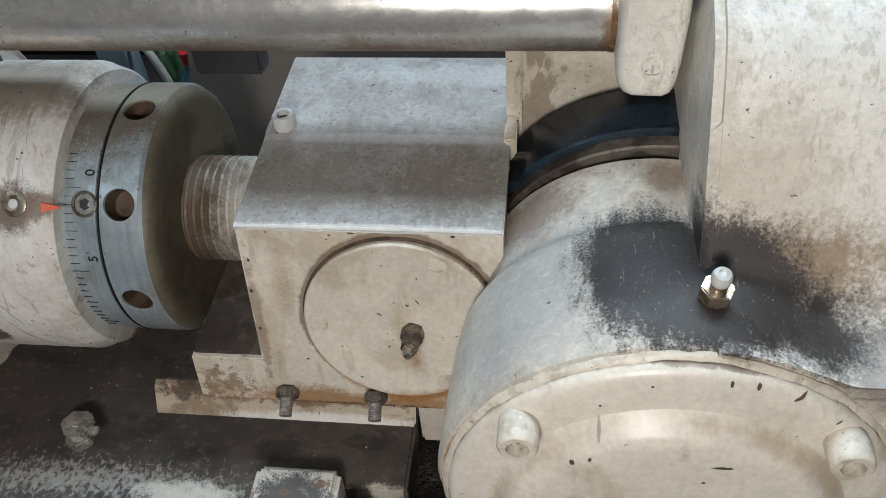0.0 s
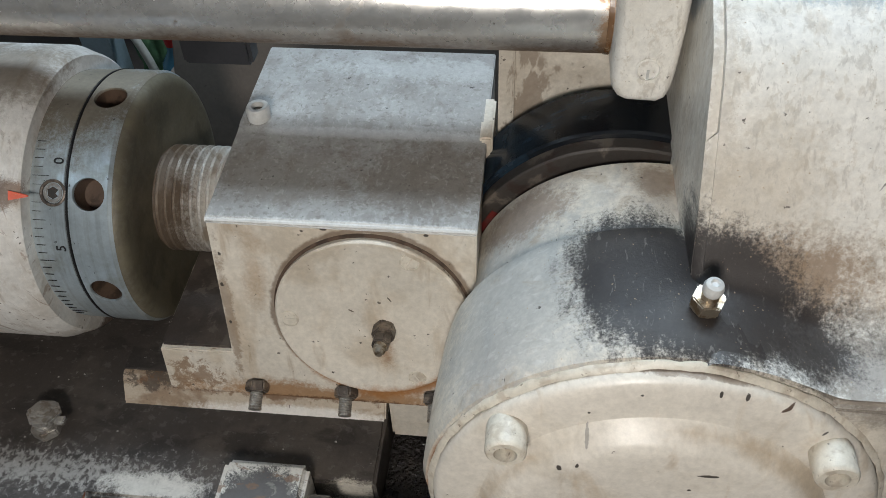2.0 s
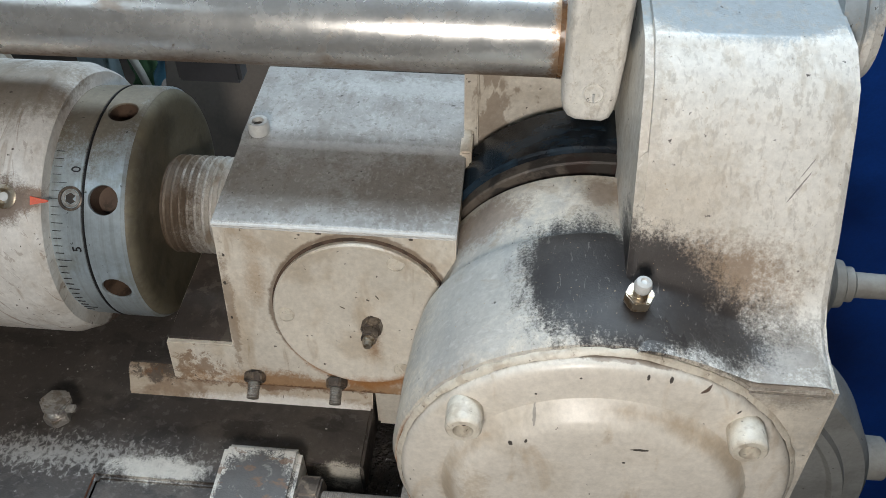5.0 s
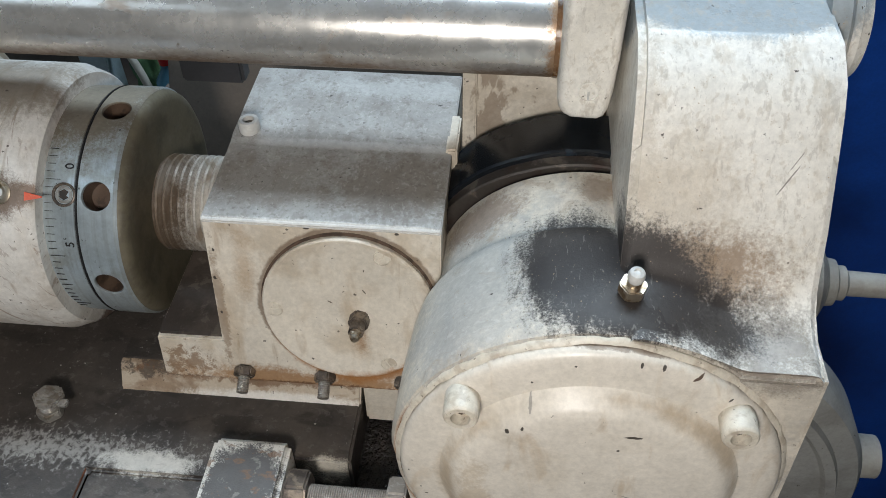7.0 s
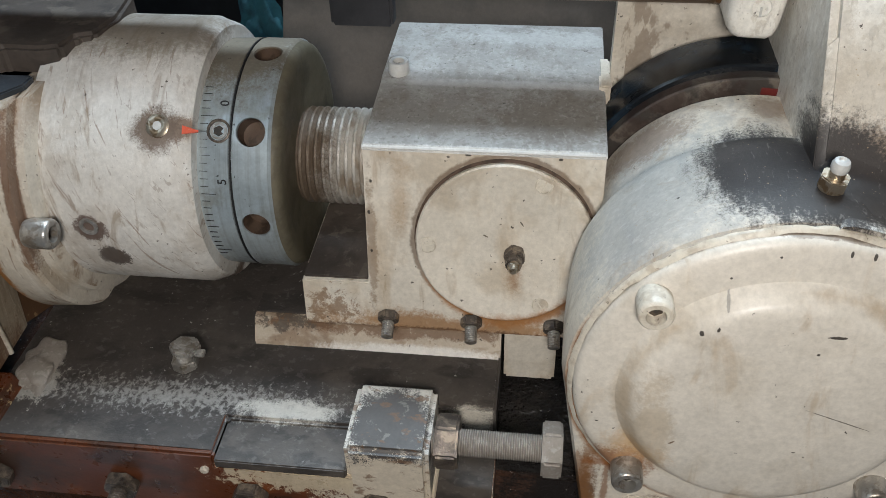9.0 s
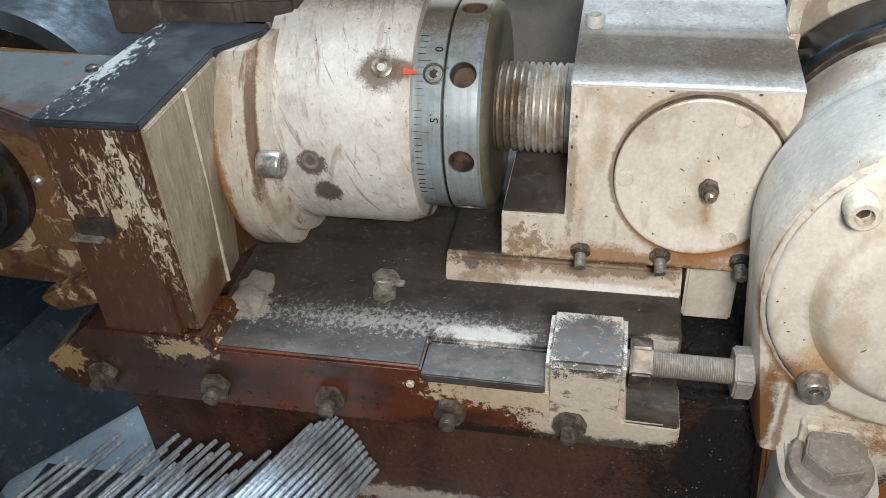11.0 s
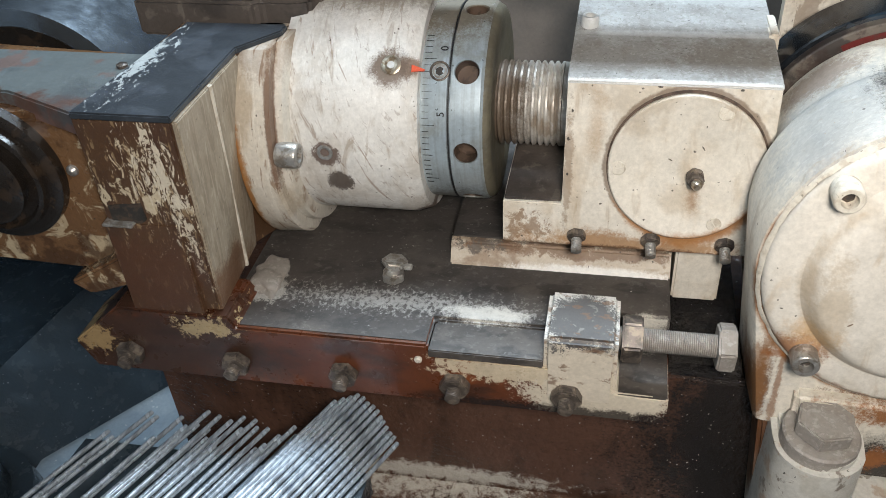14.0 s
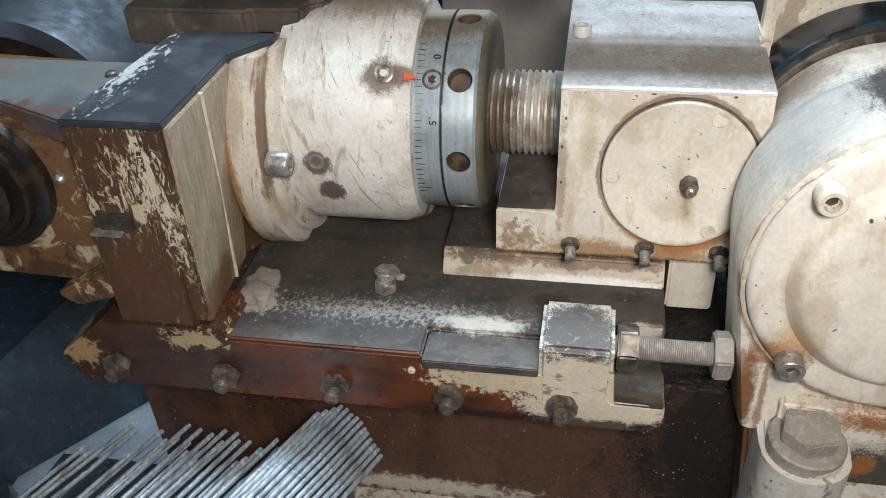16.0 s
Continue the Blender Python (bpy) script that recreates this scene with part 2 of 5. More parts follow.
CREAM, GRIME, SOOT, RUST = (0.66, 0.61, 0.525), (0.22, 0.165, 0.11), (0.022, 0.02, 0.02), (0.24, 0.085, 0.022)
dots = ("speck", (0.06, 0.045, 0.035), 0.88, {"scale": 165, "size": 0.12, "lo": 0.512})
block_paint = surface("aged_cream_paint", CREAM, [
    ("noise", (0.47, 0.39, 0.29), 0.6, {"scale": 22, "lo": 0.45, "hi": 0.75}),
    ("noise", (0.42, 0.31, 0.19), 0.5, {"scale": 18, "stretch": (1.6, 1, 0.5), "lo": 0.55, "hi": 0.85}),
    ("noise", (0.30, 0.19, 0.09), 0.45, {"scale": 34, "stretch": (1.8, 1, 0.35), "lo": 0.60, "hi": 0.85, "dist": 0.9}),
    ("spot", (0.30, 0.15, 0.05), 0.85, {"at": (0.045, -0.02, 0.880), "size": (0.12, 0.03, 0.011), "rag": 2.6, "scale": 60, "edge": (1.1, 0.2)}),
    ("spot", (0.10, 0.045, 0.02), 0.85, {"at": (0.045, -0.02, 0.8755), "size": (0.15, 0.03, 0.0035), "rag": 2.4, "scale": 120}),
    ("spot", (0.33, 0.20, 0.09), 0.5, {"at": (0.02, -0.005, 0.968), "size": (0.008, 0.02, 0.035), "rag": 2.2, "scale": 60, "edge": (1.3, 0.0)}),
    ("spot", (0.20, 0.12, 0.06), 0.6, {"at": (0.002, -0.01, 0.935), "size": (0.0035, 0.03, 0.05), "rag": 2.2, "scale": 80}),
    ("spot", (0.20, 0.11, 0.05), 0.75, {"at": (-0.026, -0.018, 0.889), "size": (0.03, 0.02, 0.022), "rag": 4.5, "scale": 120, "edge": (0.6, 0.1)}),
    ("spot", (0.26, 0.11, 0.035), 0.8, {"at": (0.133, -0.02, 0.90), "size": (0.006, 0.03, 0.03), "rag": 2.0, "scale": 80}),
    ("spot", (0.25, 0.12, 0.04), 0.7, {"at": (0.0885, -0.012, 0.920), "size": (0.006, 0.03, 0.016), "rag": 2.0, "scale": 90, "edge": (1.2, 0.0)}),
    ("ring", (0.12, 0.065, 0.03), 0.7, {"at": (0.0822, 0, 0.9420), "radius": 0.0545, "width": 0.0022, "rag": 2.6}),
    ("ring", (0.34, 0.15, 0.045), 0.85, {"at": (0.0822, 0, 0.9412), "radius": 0.0545, "width": 0.0060, "way": (0.35, 0, -1), "narrow": 1.2, "rag": 2.4, "scale": 60, "edge": (1.3, 0.5)}),
    chip(0.0015, -0.008, 0.958, 0.0016, 0.0022), chip(0.0020, -0.012, 0.932, 0.0014, 0.0018), chip(0.0035, -0.004, 0.978, 0.0012, 0.0016), chip(0.060, 0.0, 0.9965, 0.0030, 0.0012), chip(0.112, 0.0, 0.9960, 0.0024, 0.0014), chip(0.092, -0.004, 0.957, 0.0008, 0.0030, (0.10, 0.08, 0.06), 35), chip(0.071, -0.010, 0.948, 0.0030, 0.0008, (0.12, 0.09, 0.06), -30),
    dots], rough=0.5, bump=0.22, origin=(0.068, 0.05, 0.861))
block_top = surface("grey_worn_cream_top", (0.335, 0.33, 0.315), [
    ("noise", (0.25, 0.235, 0.215), 0.6, {"scale": 18, "lo": 0.42, "hi": 0.7, "dist": 0.8}),
    ("noise", (0.20, 0.18, 0.155), 0.5, {"scale": 75, "stretch": (1.2, 0.7, 1), "lo": 0.50, "hi": 0.72}),
    ("spot", (0.19, 0.165, 0.14), 0.75, {"at": (0.105, 0.035, 1.0), "size": (0.045, 0.032, 0.05), "rag": 2.2, "scale": 45}),
    ("spot", (0.20, 0.175, 0.15), 0.55, {"at": (0.03, 0.035, 1.0), "size": (0.045, 0.024, 0.05), "rag": 2.2, "scale": 60}),
    ("noise", (0.52, 0.51, 0.48), 0.28, {"scale": 280, "stretch": (1.3, 0.8, 1), "turn": 40, "lo": 0.60, "hi": 0.78, "dist": 0.9}),
    ("noise", (0.14, 0.12, 0.10), 0.45, {"scale": 300, "lo": 0.62, "hi": 0.74}),
    # pale sheen painted on the rear of the top
    ("spot", (0.56, 0.57, 0.56), 0.4, {"at": (0.09, 0.125, 1.005), "size": (0.05, 0.012, 0.05), "rag": 2.6, "scale": 50}),
    ("spot", (0.5, 0.495, 0.48), 0.5, {"at": (0.07, 0.067, 1.0), "size": (0.09, 0.004, 0.05), "rag": 1.0, "scale": 90}),
    ("spot", (0.66, 0.65, 0.62), 0.75, {"at": (0.07, -0.001, 1.0), "size": (0.12, 0.0035, 0.05), "rag": 1.2, "scale": 120}),
    ("speck", (0.04, 0.035, 0.03), 0.9, {"scale": 150, "size": 0.12, "lo": 0.54})], rough=0.54, bump=0.35, grain=700, origin=(0.068, 0.05, 0.861))
guard_paint = surface("stained_guard_paint", CREAM, [
    ("noise", (0.47, 0.41, 0.33), 0.6, {"scale": 22, "lo": 0.45, "hi": 0.7}),
    ("noise", (0.24, 0.18, 0.13), 0.7, {"scale": 30, "stretch": (1.4, 1, 0.6), "lo": 0.58, "hi": 0.66}), dots], rough=0.5, bump=0.2)
plain_grime = surface("brown_black_grime", (0.075, 0.06, 0.05), [
    ("noise", (0.035, 0.028, 0.024), 0.7, {"scale": 30, "lo": 0.45, "hi": 0.68}),
    ("noise", (0.16, 0.135, 0.11), 0.5, {"scale": 60, "lo": 0.6, "hi": 0.72})], rough=0.6, bump=0.35)
oil_stains = [
    ("spot", (0.24, 0.15, 0.08), 0.8, {"at": (0.262, -0.052, 1.034), "size": (0.050, 0.020, 0.024), "rag": 1.5, "scale": 60, "edge": (1.2, 0.4), "seed": 42.3}),
    ("spot", (0.21, 0.18, 0.15), 0.8, {"at": (0.300, -0.082, 1.014), "size": (0.030, 0.028, 0.02), "rag": 2.2, "scale": 90, "edge": (1.3, 0.3), "seed": 44.6}),
    ("spot", (0.026, 0.022, 0.021), 0.97, {"at": (0.229, -0.062, 1.03), "size": (0.046, 0.038, 0.030), "rag": 1.1, "scale": 70, "stretch": (1.3, 0.5, 1), "edge": (1.2, 0.75), "rough": 0.5, "seed": 46.9}),
    ("spot", (0.026, 0.022, 0.021), 0.97, {"at": (0.208, -0.040, 1.03), "size": (0.031, 0.036, 0.035), "rag": 1.1, "scale": 80, "stretch": (1.6, 0.4, 1), "edge": (1.2, 0.7), "rough": 0.5, "seed": 49.2}),
    ("spot", (0.030, 0.024, 0.021), 0.96, {"at": (0.267, -0.073, 1.02), "size": (0.034, 0.022, 0.026), "rag": 1.5, "scale": 80, "edge": (1.25, 0.5), "rough": 0.5, "seed": 51.5}),
    ("noise", (0.30, 0.28, 0.25), 0.3, {"scale": 330, "stretch": (1.6, 0.4, 1), "lo": 0.70, "hi": 0.84, "dist": 0.8, "seed": 53.8}),
    ("speck", (0.38, 0.28, 0.17), 0.75, {"scale": 400, "size": 0.11, "lo": 0.50, "seed": 56.1})]
housing_paint = surface("oily_cream_casting_paint", (0.62, 0.57, 0.485), [
    ("noise", (0.48, 0.44, 0.38), 0.7, {"scale": 16, "lo": 0.42, "hi": 0.7}),
    ("noise", (0.34, 0.33, 0.31), 0.45, {"scale": 40, "stretch": (1.2, 0.5, 1), "lo": 0.5, "hi": 0.72}),
    ("spot", (0.33, 0.335, 0.33), 0.65, {"at": (0.165, -0.05, 1.0), "size": (0.055, 0.075, 0.05), "rag": 1.8, "scale": 26, "edge": (1.15, 0.5)}),
    ("noise", (0.74, 0.73, 0.70), 0.15, {"scale": 230, "stretch": (0.3, 1.2, 1), "lo": 0.62, "hi": 0.72}),
    ("spot", (0.24, 0.18, 0.14), 0.75, {"at": (0.160, 0.012, 1.000), "size": (0.035, 0.016, 0.03), "rag": 1.4, "scale": 40}),
    ("spot", (0.26, 0.19, 0.14), 0.7, {"at": (0.222, 0.014, 1.025), "size": (0.014, 0.012, 0.02), "rag": 1.2, "scale": 50}),
    ("noise", (0.30, 0.22, 0.14), 0.4, {"scale": 30, "stretch": (1.6, 1.6, 0.4), "lo": 0.60, "hi": 0.85, "dist": 0.8}),
    ("ring", (0.07, 0.05, 0.035), 0.8, {"at": (0.222, -0.099, 0.9305), "radius": 0.0995, "width": 0.0020, "depth": 0.003, "rag": 3.0, "scale": 130, "edge": (0.8, 0.4)}),
    ("ring", (0.24, 0.10, 0.03), 0.85, {"at": (0.222, -0.099, 0.9305), "radius": 0.0995, "width": 0.0035, "depth": 0.012, "way": (-1, 0, -0.8), "narrow": 1.6, "rag": 2.5, "scale": 60, "edge": (1.5, 0.5)}),
    ("spot", (0.20, 0.075, 0.02), 0.7, {"at": (0.149, -0.1, 0.84), "size": (0.003, 0.02, 0.05), "rag": 2.6, "scale": 60, "stretch": (1.5, 1, 0.5)}),
    ("spot", (0.22, 0.08, 0.018), 0.85, {"at": (0.252, -0.1, 0.824), "size": (0.065, 0.03, 0.013), "rag": 2.4, "scale": 60, "edge": (1.2, 0.4)}),
    ("spot", (0.10, 0.05, 0.025), 0.85, {"at": (0.252, -0.1, 0.834), "size": (0.075, 0.03, 0.003), "rag": 1.8, "scale": 120}),
    ("spot", (0.13, 0.055, 0.02), 0.92, {"at": (0.138, -0.08, 0.825), "size": (0.007, 0.06, 0.05), "rag": 2.0, "scale": 45, "stretch": (1.5, 1, 0.5)}),
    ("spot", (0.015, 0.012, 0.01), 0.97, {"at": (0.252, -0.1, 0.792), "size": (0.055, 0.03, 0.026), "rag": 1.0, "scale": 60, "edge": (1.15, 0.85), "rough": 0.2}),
    ("spot", (0.22, 0.10, 0.035), 0.7, {"at": (0.136, -0.095, 0.842), "size": (0.007, 0.05, 0.05), "rag": 3.0, "scale": 60, "stretch": (1.6, 1, 0.5)}),
    ("spot", RUST, 0.7, {"at": (0.146, -0.0995, 0.862), "size": (0.012, 0.01, 0.004), "rag": 2.2, "scale": 90}),
    *oil_stains,
    ("speck", (0.05, 0.04, 0.035), 0.85, {"scale": 150, "size": 0.10, "lo": 0.54})], rough=0.5, bump=0.25, grain=800, spec=0.35, origin=(0.219, 0.0, 0.78))
cover_paint = surface("glossy_cream_cover_paint", (0.67, 0.625, 0.55), [
    ("noise", (0.52, 0.465, 0.38), 0.55, {"scale": 14, "lo": 0.45, "hi": 0.75}),
    ("spot", (0.42, 0.33, 0.22), 0.5, {"at": (0.165, -0.115, 0.91), "size": (0.012, 0.03, 0.04), "rag": 1.8, "scale": 50}),
    ("spot", RUST, 0.85, {"at": (0.152, -0.115, 0.872), "size": (0.022, 0.02, 0.016), "rag": 1.5, "scale": 70}),
    ("noise", (0.45, 0.34, 0.22), 0.5, {"scale": 26, "stretch": (1.5, 1, 0.4), "lo": 0.60, "hi": 0.85, "dist": 0.9}),
    ("ring", (0.40, 0.29, 0.17), 0.6, {"at": (0.222, 0, 0.9305), "radius": 0.072, "width": 0.006, "way": (-0.8, 0, -0.3), "narrow": 1.6, "rag": 2.6, "scale": 60, "edge": (1.3, 0.0)}),
    ("ring", (0.40, 0.29, 0.17), 0.6, {"at": (0.222, 0, 0.9305), "radius": 0.073, "width": 0.005, "way": (0.8, 0, 0.6), "narrow": 2.6, "rag": 2.6, "scale": 60, "edge": (1.3, 0.0)}),
    ("ring", (0.16, 0.10, 0.06), 0.6, {"at": (0.222, 0, 0.9305), "radius": 0.0975, "width": 0.0010, "way": (0.1, 0, 1), "narrow": 18.0, "rag": 2.4, "scale": 130, "edge": (0.9, 0.5)}),
    ("ring", (0.13, 0.085, 0.05), 0.7, {"at": (0.222, 0, 0.9305), "radius": 0.0980, "width": 0.0011, "rag": 1.6, "scale": 170, "edge": (0.9, 0.2)}),
    ("ring", (0.22, 0.08, 0.018), 0.92, {"at": (0.222, 0, 0.9305), "radius": 0.0975, "width": 0.0048, "way": (-0.35, 0, -1), "narrow": 2.4, "rag": 2.6, "scale": 70}),
    ("spot", (0.50, 0.30, 0.12), 0.6, {"at": (0.157, -0.115, 0.888), "size": (0.02, 0.03, 0.012), "rag": 2.0, "scale": 60, "edge": (1.3, 0.2)}),
    chip(0.239, -0.115, 0.984, 0.0065, 0.0016), chip(0.180, -0.116, 0.981, 0.0018, 0.0022), chip(0.187, -0.115, 0.984, 0.0013, 0.0024),
    chip(0.190, -0.108, 0.996, 0.0013, 0.0062, (0.25, 0.24, 0.22), 0, 0.7), chip(0.233, -0.115, 0.973, 0.0012, 0.0012), chip(0.209, -0.104, 1.019, 0.0012, 0.0010),
    chip(0.248, -0.102, 1.021, 0.0014, 0.0024), chip(0.238, -0.102, 1.022, 0.0010, 0.0024), chip(0.264, -0.102, 1.0150, 0.0048, 0.0013, (0.07, 0.035, 0.02), 28), chip(0.281, -0.103, 1.002, 0.0022, 0.0010, (0.03, 0.024, 0.02), 35),
    chip(0.190, -0.103, 1.006, 0.0010, 0.0010), chip(0.139, -0.107, 0.905, 0.0018, 0.0008), chip(0.136, -0.107, 0.911, 0.0009, 0.0009),
    chip(0.2525, -0.115, 0.930, 0.026, 0.0005, (0.05, 0.035, 0.025), -20, 0.8), chip(0.1765, -0.115, 0.905, 0.0030, 0.0009, (0.16, 0.10, 0.06), 40),
    ("speck", (0.04, 0.03, 0.025), 0.95, {"scale": 170, "size": 0.09, "lo": 0.57})], rough=0.36, bump=0.12, origin=(0.219, 0.0, 0.78))
arm_paint = surface("cream_arm_paint", (0.79, 0.765, 0.705), [
    ("noise", (0.58, 0.54, 0.46), 0.4, {"scale": 15, "lo": 0.45, "hi": 0.75}),
    ("spot", (0.46, 0.38, 0.28), 0.5, {"at": (0.250, -0.035, 1.065), "size": (0.034, 0.03, 0.03), "rag": 1.4, "scale": 40, "edge": (1.4, 0.2)}),
    # bluish reflection of the overhead light, painted on the arm's top
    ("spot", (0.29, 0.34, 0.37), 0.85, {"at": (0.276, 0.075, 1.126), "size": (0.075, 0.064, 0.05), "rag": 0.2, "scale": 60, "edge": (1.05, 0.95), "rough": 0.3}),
    ("noise", (0.36, 0.32, 0.27), 0.35, {"scale": 120, "stretch": (1.6, 1, 0.5), "lo": 0.6, "hi": 0.74}),
    ("noise", (0.50, 0.44, 0.35), 0.4, {"scale": 300, "stretch": (0.8, 0.6, 0.5), "lo": 0.58, "hi": 0.76}),
    ("spot", (0.42, 0.36, 0.28), 0.45, {"at": (0.234, -0.01, 1.08), "size": (0.008, 0.06, 0.06), "rag": 2.6, "scale": 160, "edge": (1.2, 0.3)}),
    chip(0.3005, -0.031, 1.075, 0.0006, 0.0120, (0.20, 0.18, 0.16), -37, 0.8, 0.03), chip(0.3030, -0.029, 1.082, 0.0005, 0.0085, (0.24, 0.22, 0.19), -37, 0.7, 0.03),
    ("noise", (0.44, 0.36, 0.26), 0.5, {"scale": 28, "stretch": (1.6, 1, 0.5), "lo": 0.60, "hi": 0.85}),
    *oil_stains,
    ("speck", (0.05, 0.04, 0.03), 0.9, {"scale": 150, "size": 0.10, "lo": 0.54})], rough=0.4, bump=0.2, origin=(0.219, 0.0, 0.78))
quill_paint = surface("scratched_white_cylinder_paint", (0.66, 0.64, 0.60), [
    ("noise", (0.46, 0.41, 0.35), 0.55, {"scale": 20, "lo": 0.45, "hi": 0.72}),
    ("noise", (0.30, 0.23, 0.16), 0.6, {"scale": 26, "stretch": (2.4, 0.4, 0.6), "lo": 0.58, "hi": 0.78, "dist": 1.4}),
    ("noise", (0.76, 0.75, 0.72), 0.3, {"scale": 120, "stretch": (2.6, 0.3, 0.8), "lo": 0.6, "hi": 0.7}),
    ("noise", (0.22, 0.14, 0.085), 0.6, {"scale": 46, "stretch": (3.2, 0.5, 0.5), "turn": 24, "lo": 0.66, "hi": 0.80, "dist": 1.2}),
    ("noise", (0.20, 0.14, 0.10), 0.4, {"scale": 110, "stretch": (3.0, 0.5, 0.6), "turn": 35, "lo": 0.73, "hi": 0.80, "dist": 1.0}),
    ("spot", (0.17, 0.10, 0.06), 0.85, {"at": (-0.114, 0.007, 0.9985), "size": (0.015, 0.02, 0.0065), "rag": 1.2, "scale": 120, "edge": (1.1, 0.6)}),
    ("spot", (0.13, 0.088, 0.06), 0.95, {"at": (-0.1262, 0.0085, 0.9985), "size": (0.0165, 0.02, 0.0125), "rag": 1.0, "scale": 90, "edge": (1.15, 0.6)}),
    ("spot", (0.10, 0.06, 0.045), 0.9, {"at": (-0.176, -0.013, 0.938), "size": (0.011, 0.02, 0.011), "rag": 1.2, "scale": 160, "edge": (1.0, 0.85)}),
    ("spot", (0.07, 0.05, 0.04), 0.9, {"at": (-0.168, -0.005, 0.913), "size": (0.011, 0.02, 0.011), "rag": 1.2, "scale": 120, "edge": (1.0, 0.85)}),
    ("spot", (0.10, 0.06, 0.04), 0.85, {"at": (-0.109, 0.025, 0.868), "size": (0.014, 0.03, 0.007), "rag": 1.4, "scale": 90}),
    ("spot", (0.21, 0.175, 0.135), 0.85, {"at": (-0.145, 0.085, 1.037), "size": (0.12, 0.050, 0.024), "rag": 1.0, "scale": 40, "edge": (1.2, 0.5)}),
    dots], rough=0.5, bump=0.25, origin=(-0.1, 0.0775, 0.845))
flange_paint = surface("rust_streaked_flange_paint", (0.60, 0.55, 0.47), [
    ("noise", (0.38, 0.29, 0.19), 0.6, {"scale": 30, "stretch": (1.5, 0.6, 0.5), "lo": 0.45, "hi": 0.7}),
    ("noise", (0.22, 0.13, 0.07), 0.8, {"scale": 45, "stretch": (3.0, 0.4, 0.4), "lo": 0.58, "hi": 0.74, "dist": 1.2}),
    ("noise", (0.70, 0.66, 0.58), 0.6, {"scale": 70, "stretch": (2.6, 0.4, 0.4), "lo": 0.60, "hi": 0.72, "dist": 1.0}),
    ("spot", (0.26, 0.10, 0.02), 0.95, {"at": (-0.2350, 0.0, 0.91), "size": (0.0048, 0.14, 0.11), "rag": 1.6, "scale": 70}),
    ("spot", (0.34, 0.15, 0.04), 0.75, {"at": (-0.2335, -0.03, 0.925), "size": (0.005, 0.03, 0.05), "rag": 2.4, "scale": 90}),
    ("spot", (0.13, 0.055, 0.022), 0.85, {"at": (-0.2085, -0.02, 0.97), "size": (0.0026, 0.1, 0.06), "rag": 1.6, "scale": 90}),
    ("spot", (0.20, 0.11, 0.06), 0.4, {"at": (-0.215, 0.01, 1.015), "size": (0.03, 0.05, 0.026), "rag": 2.0, "scale": 60}),
    dots], rough=0.5, bump=0.3, origin=(-0.1, 0.0775, 0.845))
dial_steel = surface("brushed_dial_steel", (0.50, 0.57, 0.60), [
    ("noise", (0.37, 0.41, 0.42), 0.45, {"scale": 90, "stretch": (6.0, 0.12, 0.12), "lo": 0.42, "hi": 0.72}),
    ("noise", (0.24, 0.23, 0.19), 0.45, {"scale": 40, "lo": 0.56, "hi": 0.8, "rough": 0.6}),
    ("spot", (0.24, 0.205, 0.155), 0.95, {"at": (0.012, 0.015, 0.178), "size": (0.05, 0.065, 0.034), "rag": 1.0, "scale": 60, "edge": (1.2, 0.55), "rough": 0.75}),
    # shade of the downward-facing lower half, put into the ring's colour
    ("spot", (0.16, 0.14, 0.11), 0.75, {"at": (0.012, -0.05, 0.030), "size": (0.05, 0.05, 0.022), "rag": 1.4, "scale": 60, "edge": (1.3, 0.4), "rough": 0.6}),
    ("speck", (0.03, 0.03, 0.03), 0.8, {"scale": 160, "size": 0.12, "lo": 0.56})], rough=0.36, metal=0.6, bump=0.10)
dark_bronze = surface("oiled_dark_nut_face", (0.165, 0.145, 0.10), [
    ("noise", (0.09, 0.078, 0.055), 0.6, {"scale": 40, "lo": 0.42, "hi": 0.68}),
    ("noise", (0.18, 0.165, 0.13), 0.4, {"scale": 120, "lo": 0.58, "hi": 0.72})], rough=0.5, metal=0.2, bump=0.15)
thread_steel = surface("greasy_thread_steel", (0.58, 0.55, 0.50), [
    ("noise", (0.34, 0.27, 0.20), 0.8, {"scale": 35, "lo": 0.40, "hi": 0.62}),
    ("spot", (0.13, 0.085, 0.05), 0.9, {"at": (-0.058, 0.0775, 0.94), "size": (0.030, 0.1, 0.1), "rag": 1.2, "scale": 60, "edge": (1.15, 0.5)}),
    ("noise", (0.66, 0.63, 0.58), 0.2, {"scale": 40, "lo": 0.5, "hi": 0.75})], rough=0.4, metal=0.3, bump=0.2, origin=(-0.1, 0.0775, 0.845))
cap_steel = surface("oxidised_screw_steel", (0.42, 0.40, 0.37), [
    ("noise", (0.20, 0.15, 0.10), 0.6, {"scale": 130, "lo": 0.45, "hi": 0.7}),
    ("noise", (0.7, 0.68, 0.64), 0.5, {"scale": 210, "lo": 0.56, "hi": 0.7})], rough=0.35, metal=0.7, bump=0.25)
painted_screw = surface("paint_covered_screw", (0.62, 0.57, 0.48), [
    ("noise", (0.40, 0.33, 0.25), 0.6, {"scale": 120, "lo": 0.45, "hi": 0.7}),
    ("noise", (0.10, 0.08, 0.06), 0.7, {"scale": 310, "lo": 0.74, "hi": 0.84})], rough=0.4, bump=0.3)
brass_steel = surface("bright_nipple_metal", (0.42, 0.36, 0.28), [
    ("noise", (0.22, 0.14, 0.07), 0.8, {"scale": 170, "lo": 0.48, "hi": 0.66})], rough=0.32, metal=0.8, bump=0.15)
